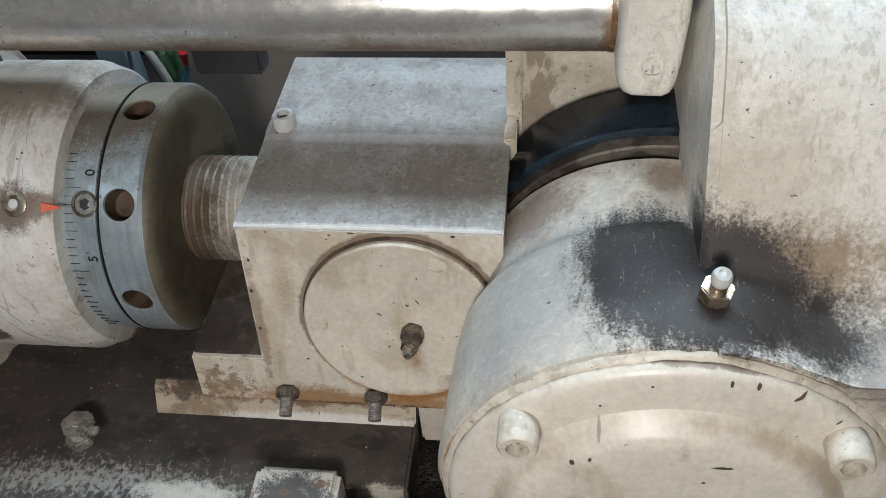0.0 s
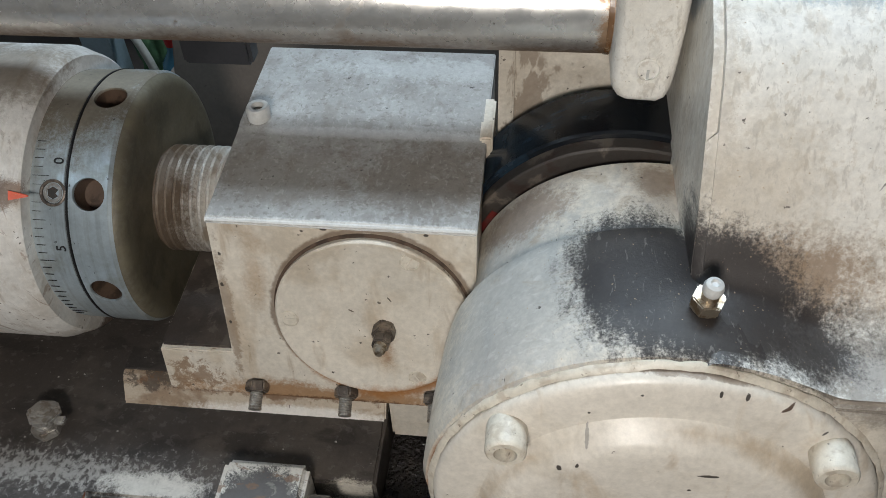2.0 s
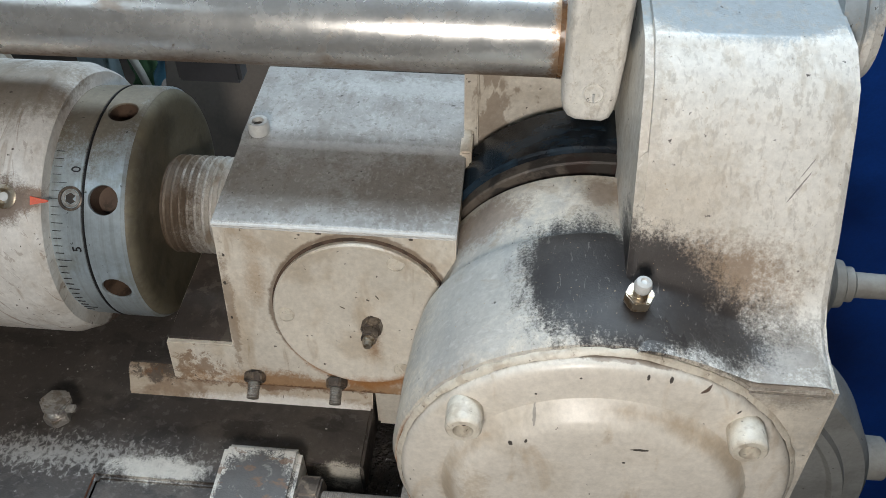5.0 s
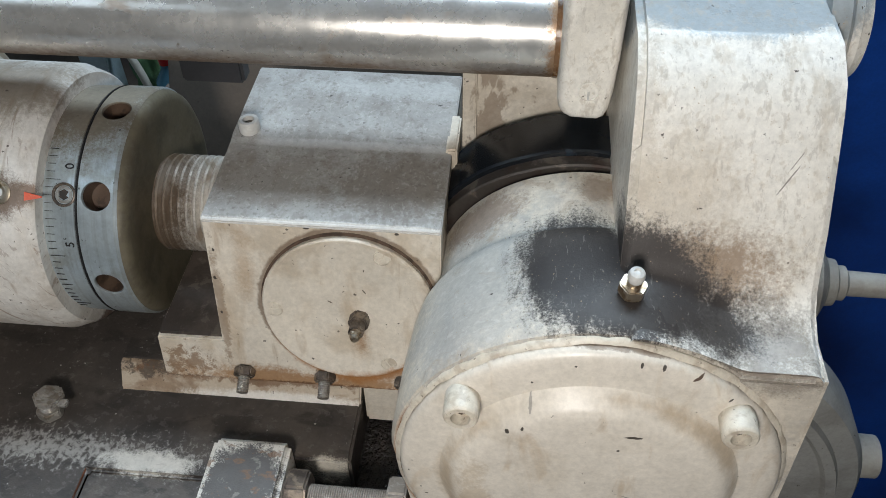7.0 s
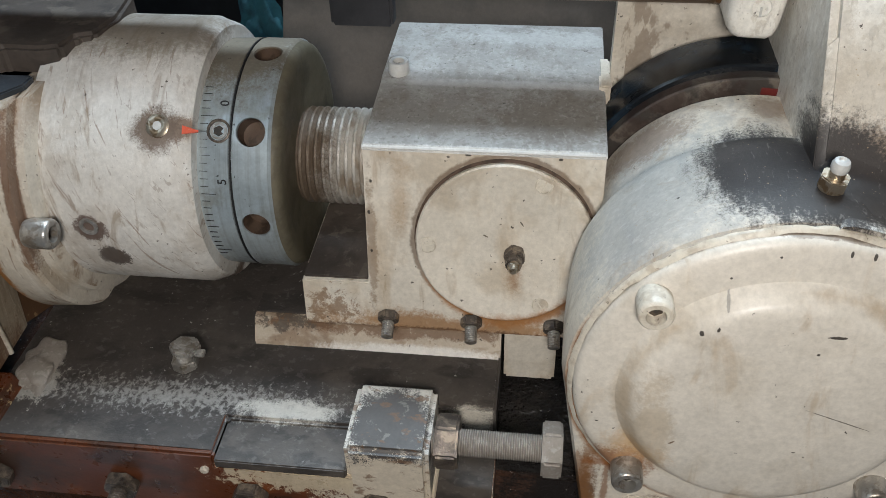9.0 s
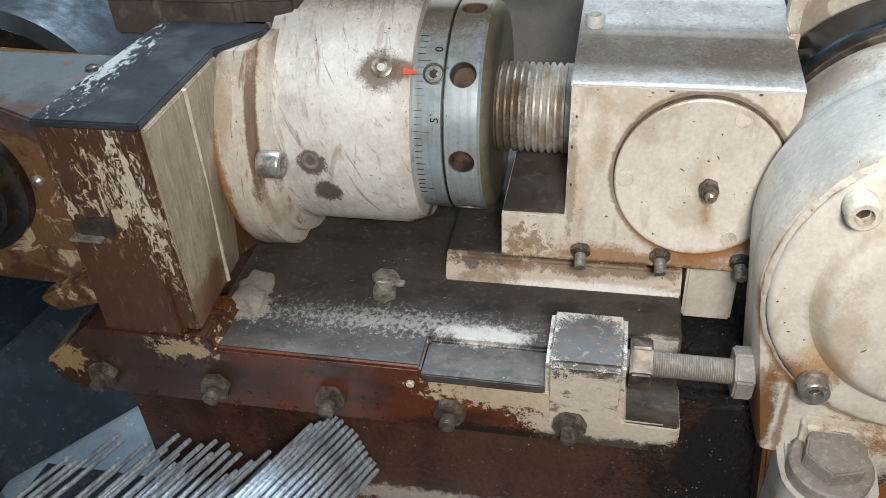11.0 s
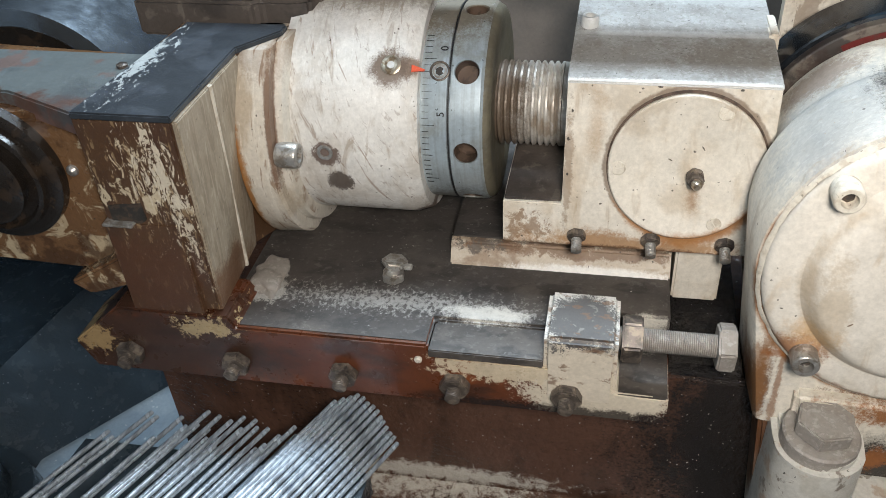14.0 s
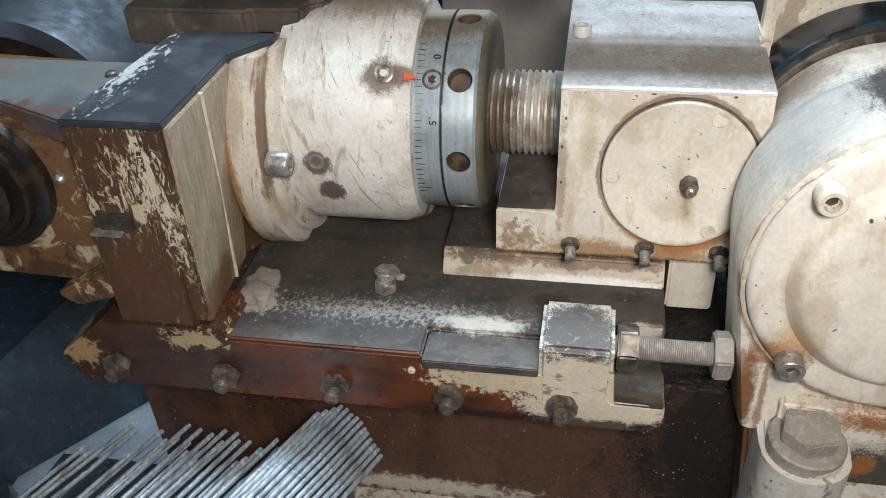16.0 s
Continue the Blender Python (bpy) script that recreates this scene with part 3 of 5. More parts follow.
white_plastic = surface("white_nipple_cap", (0.54, 0.54, 0.52), [("noise", (0.5, 0.48, 0.44), 0.4, {"scale": 200, "lo": 0.5, "hi": 0.7})], rough=0.4, bump=0.05)
black_hole = surface("oily_dark_socket", (0.03, 0.026, 0.022), [("noise", (0.09, 0.06, 0.04), 0.6, {"scale": 200, "lo": 0.45, "hi": 0.7})], rough=0.5, bump=0.1)
bore_brown = surface("oily_brown_bore", (0.10, 0.065, 0.045), [("noise", (0.03, 0.02, 0.015), 0.7, {"scale": 120, "lo": 0.45, "hi": 0.68})], rough=0.45, bump=0.2)
nut_iron = surface("dark_oily_nut_iron", (0.11, 0.09, 0.075), [
    ("noise", (0.26, 0.21, 0.16), 0.7, {"scale": 150, "lo": 0.45, "hi": 0.7}),
    ("noise", (0.025, 0.02, 0.018), 0.7, {"scale": 70, "lo": 0.5, "hi": 0.7})], rough=0.4, metal=0.35, bump=0.3)
bolt_grey = surface("dusty_grey_bolt", (0.28, 0.25, 0.22), [
    ("noise", (0.22, 0.19, 0.16), 0.6, {"scale": 60, "lo": 0.45, "hi": 0.7}),
    ("noise", (0.42, 0.39, 0.35), 0.5, {"scale": 220, "lo": 0.55, "hi": 0.7})], rough=0.62, metal=0.1, bump=0.35)
rod_bar = surface("pitted_chrome_bar", (0.66, 0.645, 0.61), [
    ("noise", (0.40, 0.385, 0.36), 0.6, {"scale": 16, "stretch": (0.5, 1, 1), "lo": 0.45, "hi": 0.7}),
    ("noise", (0.32, 0.19, 0.09), 0.5, {"scale": 20, "stretch": (0.6, 1, 1), "lo": 0.66, "hi": 0.80, "rough": 0.6}),
    ("spot", (0.33, 0.17, 0.06), 0.8, {"at": (0.197, 0.079, 1.077), "size": (0.010, 0.05, 0.05), "rag": 2.2, "scale": 90, "rough": 0.6}),
    # browner towards the underside, along the whole bar
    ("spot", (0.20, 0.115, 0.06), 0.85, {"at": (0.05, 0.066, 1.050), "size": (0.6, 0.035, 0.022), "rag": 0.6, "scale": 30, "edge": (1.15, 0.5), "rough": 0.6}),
    ("speck", (0.07, 0.045, 0.03), 0.85, {"scale": 330, "size": 0.12, "lo": 0.52, "rough": 0.7}),
    ("speck", (0.10, 0.06, 0.03), 0.85, {"scale": 130, "size": 0.10, "lo": 0.55, "rough": 0.7})], rough=0.27, metal=0.7, bump=0.05, grain=600, origin=(0.0, 0.08, 1.08))
rubber = surface("black_oiled_cam_steel", (0.007, 0.009, 0.012), [
    # bluish reflections painted into the black as soft patches
    ("noise", (0.02, 0.038, 0.058), 0.8, {"scale": 12, "stretch": (1, 2.0, 1), "lo": 0.45, "hi": 0.65})], rough=0.24, bump=0.08, origin=(0, 0, 0))
cam_side = surface("worn_cam_flank_steel", (0.06, 0.052, 0.046), [
    ("noise", (0.20, 0.17, 0.14), 0.7, {"scale": 35, "lo": 0.5, "hi": 0.65}),
    ("noise", (0.05, 0.03, 0.025), 0.7, {"scale": 60, "lo": 0.5, "hi": 0.7})], rough=0.45, metal=0.3, bump=0.2)
red_mark = surface("worn_red_paint_mark", (0.13, 0.016, 0.013), [("noise", (0.09, 0.03, 0.025), 0.8, {"scale": 90, "lo": 0.45, "hi": 0.62})], rough=0.5, bump=0.2)
orange_mark = surface("orange_red_pointer_paint", (0.60, 0.07, 0.02), [("noise", (0.5, 0.3, 0.2), 0.4, {"scale": 200, "lo": 0.55, "hi": 0.7})], rough=0.5, bump=0.1)
table_grime = surface("dark_grime_on_slide", (0.055, 0.047, 0.042), [
    ("noise", (0.10, 0.085, 0.072), 0.7, {"scale": 16, "lo": 0.45, "hi": 0.7}),
    ("noise", (0.028, 0.024, 0.022), 0.7, {"scale": 40, "stretch": (0.7, 1.3, 1), "lo": 0.5, "hi": 0.7}),
    ("spot", (0.40, 0.385, 0.36), 0.7, {"at": (-0.12, -0.062, 0.843), "size": (0.13, 0.016, 0.05), "rag": 5.0, "scale": 300, "stretch": (1, 0.8, 1), "edge": (0.9, 0.0)}),
    ("spot", (0.60, 0.58, 0.53), 0.9, {"at": (-0.05, -0.068, 0.843), "size": (0.036, 0.009, 0.02), "rag": 1.8, "scale": 80}),
    ("spot", (0.50, 0.47, 0.42), 0.6, {"at": (-0.222, -0.058, 0.845), "size": (0.018, 0.020, 0.02), "rag": 2.8, "scale": 110, "edge": (0.95, 0.75)}),
    ("spot", (0.6, 0.56, 0.48), 0.9, {"at": (0.068, -0.06, 0.843), "size": (0.018, 0.008, 0.03), "rag": 1.2, "scale": 120}),
    ("speck", (0.5, 0.48, 0.44), 0.8, {"scale": 170, "size": 0.12, "lo": 0.57}),
    ("noise", (0.20, 0.185, 0.17), 0.25, {"scale": 240, "stretch": (0.8, 1.0, 1), "lo": 0.62, "hi": 0.76})], rough=0.5, bump=0.4, grain=500, origin=(-0.14, -0.02, 0.79))
riser_paint = surface("stained_cream_riser", (0.50, 0.43, 0.34), [
    ("noise", (0.22, 0.14, 0.08), 0.75, {"scale": 30, "stretch": (0.6, 1, 1), "lo": 0.45, "hi": 0.68}),
    ("spot", (0.05, 0.035, 0.025), 0.8, {"at": (-0.060, -0.003, 0.858), "size": (0.045, 0.03, 0.008), "rag": 4.0, "scale": 110, "edge": (0.8, 0.3)}),
    ("spot", (0.16, 0.080, 0.035), 0.75, {"at": (0.02, -0.003, 0.857), "size": (0.085, 0.02, 0.0060), "rag": 4.2, "scale": 90}),
    ("spot", (0.74, 0.72, 0.68), 0.9, {"at": (0.022, -0.013, 0.8445), "size": (0.07, 0.006, 0.0055), "rag": 1.0, "scale": 60}),
    dots], rough=0.5, bump=0.35, origin=(-0.14, -0.02, 0.79))
oily_brown = surface("brown_oil_film_on_iron", (0.105, 0.033, 0.014), [
    ("noise", (0.22, 0.066, 0.020), 0.75, {"scale": 10, "lo": 0.5, "hi": 0.75}),
    ("spot", (0.045, 0.026, 0.018), 0.85, {"at": (-0.31, -0.1, 0.815), "size": (0.11, 0.05, 0.05), "rag": 1.6, "scale": 30}),
    ("noise", (0.035, 0.018, 0.012), 0.8, {"scale": 20, "stretch": (0.6, 1, 1.2), "lo": 0.5, "hi": 0.72}),
    ("spot", (0.58, 0.51, 0.40), 0.95, {"at": (0.035, -0.1, 0.815), "size": (0.056, 0.05, 0.036), "rag": 1.5, "scale": 70, "edge": (1.0, 0.85), "rough": 0.5}),
    ("spot", (0.42, 0.28, 0.13), 0.8, {"at": (-0.352, -0.1, 0.818), "size": (0.020, 0.05, 0.014), "rag": 4.0, "scale": 130, "edge": (0.95, 0.8)}),
    ("spot", (0.45, 0.34, 0.19), 0.8, {"at": (-0.255, -0.1, 0.840), "size": (0.024, 0.05, 0.009), "rag": 4.5, "scale": 160, "edge": (0.95, 0.8)}),
    ("spot", (0.55, 0.46, 0.33), 0.9, {"at": (-0.03, -0.1, 0.825), "size": (0.06, 0.05, 0.012), "rag": 3.0, "scale": 190, "edge": (0.95, 0.8)}),
    ("spot", (0.02, 0.014, 0.012), 0.9, {"at": (0.02, -0.1, 0.788), "size": (0.12, 0.05, 0.009), "rag": 2.0, "scale": 80, "rough": 0.15}),
    ("speck", (0.45, 0.4, 0.33), 0.8, {"scale": 120, "size": 0.1, "lo": 0.6})], rough=0.3, bump=0.25, grain=500, origin=(-0.14, -0.02, 0.79))
pad_paint = surface("worn_pad_paint", (0.075, 0.068, 0.063), [
    ("spot", (0.60, 0.57, 0.51), 0.9, {"at": (0.021, -0.091, 0.861), "size": (0.0265, 0.036, 0.6), "rag": 1.0, "scale": 110, "edge": (0.80, 1.05)}),
    ("noise", (0.30, 0.28, 0.25), 0.4, {"scale": 120, "lo": 0.66, "hi": 0.8}),
    ("spot", (0.58, 0.51, 0.41), 0.97, {"at": (0.02, -0.108, 0.815), "size": (0.06, 0.012, 0.043), "rag": 0.9, "scale": 120, "edge": (0.98, 0.9)}),
    ("noise", (0.16, 0.085, 0.045), 0.75, {"scale": 120, "stretch": (0.6, 1, 1.2), "lo": 0.62, "hi": 0.76}),
    ("speck", (0.12, 0.07, 0.04), 0.9, {"scale": 150, "size": 0.16, "lo": 0.5})], rough=0.5, bump=0.35, origin=(-0.14, -0.02, 0.79))
post_top = surface("dark_blue_steel_post_top", (0.042, 0.049, 0.058), [
    ("noise", (0.075, 0.085, 0.10), 0.7, {"scale": 30, "lo": 0.45, "hi": 0.7}),
    ("spot", (0.42, 0.44, 0.43), 0.95, {"at": (-0.288, -0.035, 1.02), "size": (0.0165, 0.072, 0.02), "rag": 4.5, "scale": 170, "stretch": (1.4, 0.7, 1), "edge": (0.55, 0.4), "rough": 0.6}),
    ("speck", (0.3, 0.3, 0.3), 0.6, {"scale": 200, "size": 0.1, "lo": 0.6})], rough=0.36, metal=0.3, bump=0.2, grain=600, origin=(-0.27, -0.05, 0.85))
post_front = surface("rusty_brown_chipped_post_paint", (0.085, 0.044, 0.022), [
    ("noise", (0.06, 0.03, 0.018), 0.7, {"scale": 30, "stretch": (1.5, 1, 0.6), "lo": 0.45, "hi": 0.7}),
    ("spot", (0.54, 0.45, 0.31), 0.92, {"at": (-0.272, -0.11, 0.965), "size": (0.036, 0.04, 0.05), "rag": 6.5, "scale": 95, "stretch": (1.4, 1, 0.6), "edge": (0.25, 0.1), "dist": 0.9}),
    ("spot", (0.58, 0.51, 0.39), 0.92, {"at": (-0.246, -0.11, 0.925), "size": (0.014, 0.04, 0.06), "rag": 6.0, "scale": 120, "stretch": (1.4, 1, 0.7), "edge": (0.35, 0.2)}),
    ("spot", (0.60, 0.53, 0.41), 0.92, {"at": (-0.252, -0.11, 0.975), "size": (0.022, 0.04, 0.045), "rag": 6.5, "scale": 120, "stretch": (1.7, 1, 0.5), "edge": (0.45, 0.3), "dist": 1.2}),
    ("noise", (0.32, 0.22, 0.12), 0.6, {"scale": 160, "stretch": (1.8, 1, 0.5), "lo": 0.62, "hi": 0.72}),
    ("spot", (0.085, 0.036, 0.018), 0.8, {"at": (-0.285, -0.11, 0.885), "size": (0.045, 0.03, 0.045), "rag": 1.4, "scale": 60}),
    dots], rough=0.4, bump=0.35, origin=(-0.27, -0.05, 0.85))
post_side = surface("greasy_tan_post_side", (0.32, 0.265, 0.195), [
    ("noise", (0.20, 0.155, 0.105), 0.5, {"scale": 60, "stretch": (1, 1.8, 0.3), "lo": 0.45, "hi": 0.66, "dist": 1.2}),
    ("noise", (0.46, 0.40, 0.31), 0.5, {"scale": 110, "stretch": (1, 2.4, 0.3), "lo": 0.56, "hi": 0.66, "dist": 1.2}),
    ("spot", (0.13, 0.055, 0.022), 0.85, {"at": (-0.235, -0.075, 0.86), "size": (0.03, 0.05, 0.03), "rag": 1.8, "scale": 60}),
    dots], rough=0.45, bump=0.35, origin=(-0.27, -0.05, 0.85))
lower_iron = surface("wet_brown_black_bed_side", (0.095, 0.048, 0.031), [
    ("noise", (0.045, 0.024, 0.016), 0.8, {"scale": 14, "stretch": (1, 1, 0.4), "lo": 0.45, "hi": 0.7}),
    ("spot", (0.014, 0.012, 0.011), 0.95, {"at": (0.17, -0.07, 0.72), "size": (0.13, 0.1, 0.16), "rag": 1.1, "scale": 40, "stretch": (1, 1, 0.4), "rough": 0.18}),
    ("spot", (0.50, 0.46, 0.40), 0.9, {"at": (-0.1, -0.075, 0.655), "size": (0.11, 0.03, 0.012), "rag": 2.4, "scale": 110}),
    # pale specks paint the glints of the wet iron
    ("speck", (0.55, 0.5, 0.45), 0.8, {"scale": 210, "size": 0.13, "lo": 0.53})], rough=0.16, bump=0.8, grain=170, bump_dist=0.002)
bed_black = surface("oil_black_bed", (0.018, 0.016, 0.015), [
    ("noise", (0.05, 0.042, 0.036), 0.6, {"scale": 30, "lo": 0.5, "hi": 0.7}),
    # sparkle on the oil, painted as pale specks
    ("speck", (0.4, 0.4, 0.4), 0.8, {"scale": 260, "size": 0.14, "lo": 0.51})], rough=0.2, bump=1.0, grain=200, bump_dist=0.004)
back_grey = surface("dull_grey_back_panel", (0.088, 0.070, 0.056), [
    ("noise", (0.042, 0.036, 0.031), 0.6, {"scale": 6, "lo": 0.45, "hi": 0.7}), dots], rough=0.6, bump=0.15)
# near black: shade put into the backing and bar strip, also plain bases
shadow_dark = surface("near_black_shade_and_base", (0.02, 0.021, 0.024), [("noise", (0.04, 0.04, 0.045), 0.6, {"scale": 12, "lo": 0.45, "hi": 0.7})], rough=0.5, bump=0.1)
blue_paint = surface("bright_blue_cabinet_paint", (0.008, 0.075, 0.42), [("noise", (0.006, 0.05, 0.30), 0.6, {"scale": 4, "lo": 0.4, "hi": 0.7})], rough=0.35, bump=0.06)
grey_plastic = surface("light_grey_plastic", (0.34, 0.33, 0.30), [("noise", (0.24, 0.225, 0.20), 0.6, {"scale": 30, "lo": 0.45, "hi": 0.7})], rough=0.5, bump=0.1)
grey_guard = surface("mid_grey_guard_paint", (0.30, 0.30, 0.285), [("noise", (0.2, 0.195, 0.18), 0.6, {"scale": 20, "lo": 0.45, "hi": 0.7}), dots], rough=0.45, bump=0.15)
wire_steel = surface("bright_drawn_rod_steel", (0.58, 0.66, 0.73), [
    ("noise", (0.24, 0.27, 0.31), 0.7, {"scale": 60, "stretch": (3, 0.4, 1), "lo": 0.45, "hi": 0.68}),
    ("noise", (0.15, 0.14, 0.13), 0.3, {"scale": 200, "lo": 0.64, "hi": 0.76})], rough=0.26, metal=0.5, bump=0.04, mottle=0.1)
tank_dark = surface("wet_dark_tank_steel", (0.022, 0.032, 0.041), [
    ("noise", (0.036, 0.052, 0.066), 0.7, {"scale": 9, "lo": 0.45, "hi": 0.7, "dist": 0.8}),
    ("speck", (0.5, 0.52, 0.55), 0.7, {"scale": 190, "size": 0.12, "lo": 0.53})], rough=0.25, bump=0.4, grain=260)
coolant = surface("milky_coolant", (0.27, 0.33, 0.38), [
    ("noise", (0.20, 0.25, 0.30), 0.6, {"scale": 10, "lo": 0.45, "hi": 0.68, "dist": 1.2}),
    ("speck", (0.6, 0.63, 0.66), 0.6, {"scale": 120, "size": 0.16, "lo": 0.56})], rough=0.2, bump=0.2, grain=90)
die_steel = surface("polished_die_steel", (0.46, 0.53, 0.60), [
    ("noise", (0.30, 0.35, 0.41), 0.5, {"scale": 18, "lo": 0.45, "hi": 0.7})], rough=0.22, metal=0.9, bump=0.08)
oil_black = surface("black_oiled_spindle_rings", (0.018, 0.014, 0.011), [("noise", (0.05, 0.032, 0.02), 0.6, {"scale": 40, "lo": 0.5, "hi": 0.7})], rough=0.22, bump=0.15)
rust_cast = surface("rust_and_cream_bearing_flange", (0.16, 0.085, 0.04), [
    ("noise", (0.50, 0.40, 0.26), 0.85, {"scale": 40, "lo": 0.56, "hi": 0.68, "dist": 0.8}),
    ("noise", (0.07, 0.035, 0.018), 0.85, {"scale": 28, "lo": 0.5, "hi": 0.66}),
    dots], rough=0.25, bump=0.5, grain=400)
foot_paint = surface("rust_streaked_cream_foot_paint", (0.62, 0.57, 0.48), [
    ("noise", (0.42, 0.36, 0.27), 0.6, {"scale": 20, "lo": 0.45, "hi": 0.7}),
    ("noise", (0.24, 0.10, 0.028), 0.85, {"scale": 40, "stretch": (1.8, 1.2, 0.4), "lo": 0.52, "hi": 0.76, "dist": 0.8}),
    ("spot", (0.22, 0.075, 0.015), 0.85, {"at": (0.148, -0.098, 0.84), "size": (0.0045, 0.02, 0.05), "rag": 1.8, "scale": 60, "stretch": (1.5, 1, 0.5)}),
    ("spot", (0.14, 0.06, 0.025), 0.9, {"at": (0.137, -0.08, 0.81), "size": (0.010, 0.15, 0.06), "rag": 1.8, "scale": 45, "stretch": (1.5, 1, 0.5)}),
    ("spot", (0.24, 0.085, 0.016), 0.95, {"at": (0.255, -0.1, 0.824), "size": (0.075, 0.05, 0.012), "rag": 1.6, "scale": 60}),
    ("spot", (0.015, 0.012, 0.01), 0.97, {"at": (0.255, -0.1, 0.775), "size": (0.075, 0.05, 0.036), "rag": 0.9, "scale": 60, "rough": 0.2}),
    ("spot", (0.26, 0.085, 0.014), 0.8, {"at": (0.219, -0.1, 0.782), "size": (0.010, 0.03, 0.014), "rag": 1.8, "scale": 80}),
    ("spot", (0.11, 0.042, 0.015), 0.92, {"at": (0.148, -0.100, 0.792), "size": (0.014, 0.06, 0.040), "rag": 1.6, "scale": 60, "edge": (1.2, 0.6)}),
    ("spot", (0.10, 0.04, 0.015), 0.9, {"at": (0.14, -0.1, 0.74), "size": (0.02, 0.2, 0.055), "rag": 1.2, "scale": 50}),
    dots], rough=0.4, bump=0.3, origin=(0.219, 0.0, 0.78))
lug_paint = surface("chipped_white_lug_paint", (0.52, 0.50, 0.45), [
    ("noise", (0.42, 0.39, 0.33), 0.6, {"scale": 40, "lo": 0.45, "hi": 0.7}),
    ("noise", (0.30, 0.15, 0.05), 0.5, {"scale": 30, "lo": 0.58, "hi": 0.7}),
    ("noise", (0.10, 0.06, 0.03), 0.7, {"scale": 60, "lo": 0.70, "hi": 0.8}),
    ("speck", (0.04, 0.035, 0.03), 0.9, {"scale": 120, "size": 0.12, "lo": 0.53})], rough=0.35, bump=0.3, origin=(0.219, 0.0, 0.78))
brace_paint = surface("wet_grey_green_brace_paint", (0.115, 0.13, 0.13), [
    ("spot", (0.10, 0.045, 0.03), 0.85, {"at": (-0.005, -0.062, 0.08), "size": (0.12, 0.022, 0.03), "rag": 2.4, "scale": 60}),
    ("noise", (0.075, 0.085, 0.09), 0.7, {"scale": 26, "lo": 0.45, "hi": 0.7}),
    ("noise", (0.17, 0.09, 0.07), 0.6, {"scale": 30, "lo": 0.6, "hi": 0.72})], rough=0.35, bump=0.25)
pale_blue = surface("pale_blue_card", (0.42, 0.52, 0.56), [("noise", (0.3, 0.38, 0.42), 0.5, {"scale": 30, "lo": 0.45, "hi": 0.7})], rough=0.6, bump=0.05)
clear_plastic = surface("bluish_bottle_plastic", (0.06, 0.15, 0.21), [("noise", (0.25, 0.35, 0.36), 0.5, {"scale": 40, "lo": 0.5, "hi": 0.7})], rough=0.2, bump=0.05)
red_plastic = surface("red_bottle_cap", (0.45, 0.02, 0.02), rough=0.35, bump=0.05)
green_cloth = surface("green_rag_cloth", (0.10, 0.20, 0.09), [("noise", (0.03, 0.06, 0.04), 0.7, {"scale": 40, "lo": 0.45, "hi": 0.7})], rough=0.8, bump=0.5)
teal_cloth = surface("teal_rag_cloth", (0.025, 0.12, 0.15), [("noise", (0.015, 0.06, 0.08), 0.7, {"scale": 40, "lo": 0.45, "hi": 0.7})], rough=0.8, bump=0.4)
pale_hose = surface("pale_hose_plastic", (0.46, 0.44, 0.38), [("noise", (0.3, 0.28, 0.23), 0.5, {"scale": 40, "lo": 0.45, "hi": 0.7})], rough=0.5, bump=0.1)
ink = surface("black_engraved_ink", (0.015, 0.015, 0.016), rough=0.5, bump=0.0)
concrete = surface("workshop_concrete", (0.16, 0.155, 0.15), [("noise", (0.09, 0.085, 0.08), 0.6, {"scale": 2.5, "lo": 0.45, "hi": 0.7})], rough=0.7, bump=0.2)
wall_paint = surface("pale_workshop_wall", (0.55, 0.57, 0.58), [("noise", (0.46, 0.47, 0.48), 0.6, {"scale": 2, "lo": 0.45, "hi": 0.7})], rough=0.7, bump=0.1)


# ---- repeats of small hardware ----
def cap_screw(parent, at, axis, radius=0.008, height=0.010, head=None, name="cap_screw"):
    """A socket-head screw whose head stands up from at along axis, with its hexagon socket as a sub-part."""
    r, h = radius, height
    ob = part(name, turned([(-0.004, r * 0.9), (0, r), (h * 0.86, r), (h * 0.96, r * 0.94), (h, r * 0.86), (h, r * 0.56), (h * 0.55, r * 0.5), (h * 0.55, 0)], axis, at, 30), head or painted_screw, parent)
    part("socket", hexagon(r * 0.46, h * 0.3, h * 0.575, axis, at, 0), black_hole, ob)
    return ob


def stud_and_nut(parent, at, axis, hex_r=0.0085, nut_h=0.007, stud_r=0.0045, stud_h=0.016, iron=None, spin=0.0, stud_iron=None):
    nut = part("nut", hexagon(hex_r, 0, nut_h, axis, at, 0.0009, spin), iron or nut_iron, parent)
    part("stud", threaded(stud_r, nut_h - 0.002, stud_h, 0.0014, axis, at), stud_iron or cap_steel, nut)
    return nut


# ---- the slide: what travels to and fro with the roll head ----
FACE = 0.176  # lean of the block's front


def front_y(z):
    return -(1.0 - z) * FACE


# slide base with its gib strip
base = thing("slide_base", (-0.14, -0.02, 0.79), "grimy dark slide base with oily brown gib strip and nuts", "machine slide")
part("table", joined(
    prism([(-0.245, -0.1035), (-0.086, -0.1035), (-0.086, -0.076), (-0.004, -0.076), (-0.004, -0.056), (0.0815, -0.056), (0.0815, 0.16), (-0.245, 0.16)], "z", 0.80, 0.843, 0.002),
    box(-0.0858, -0.0045, -0.1068, -0.074, 0.8325, 0.8398, 0.0008)), table_grime, base)
part("riser", prism([(0.16, 0.842), (-0.0135, 0.842), (-0.010, 0.846), (-0.0035, 0.8585), (0.0, 0.860), (0.16, 0.860)], "x", -0.087, 0.0812, 0.0012), riser_paint, base, "stained cream riser under the block")
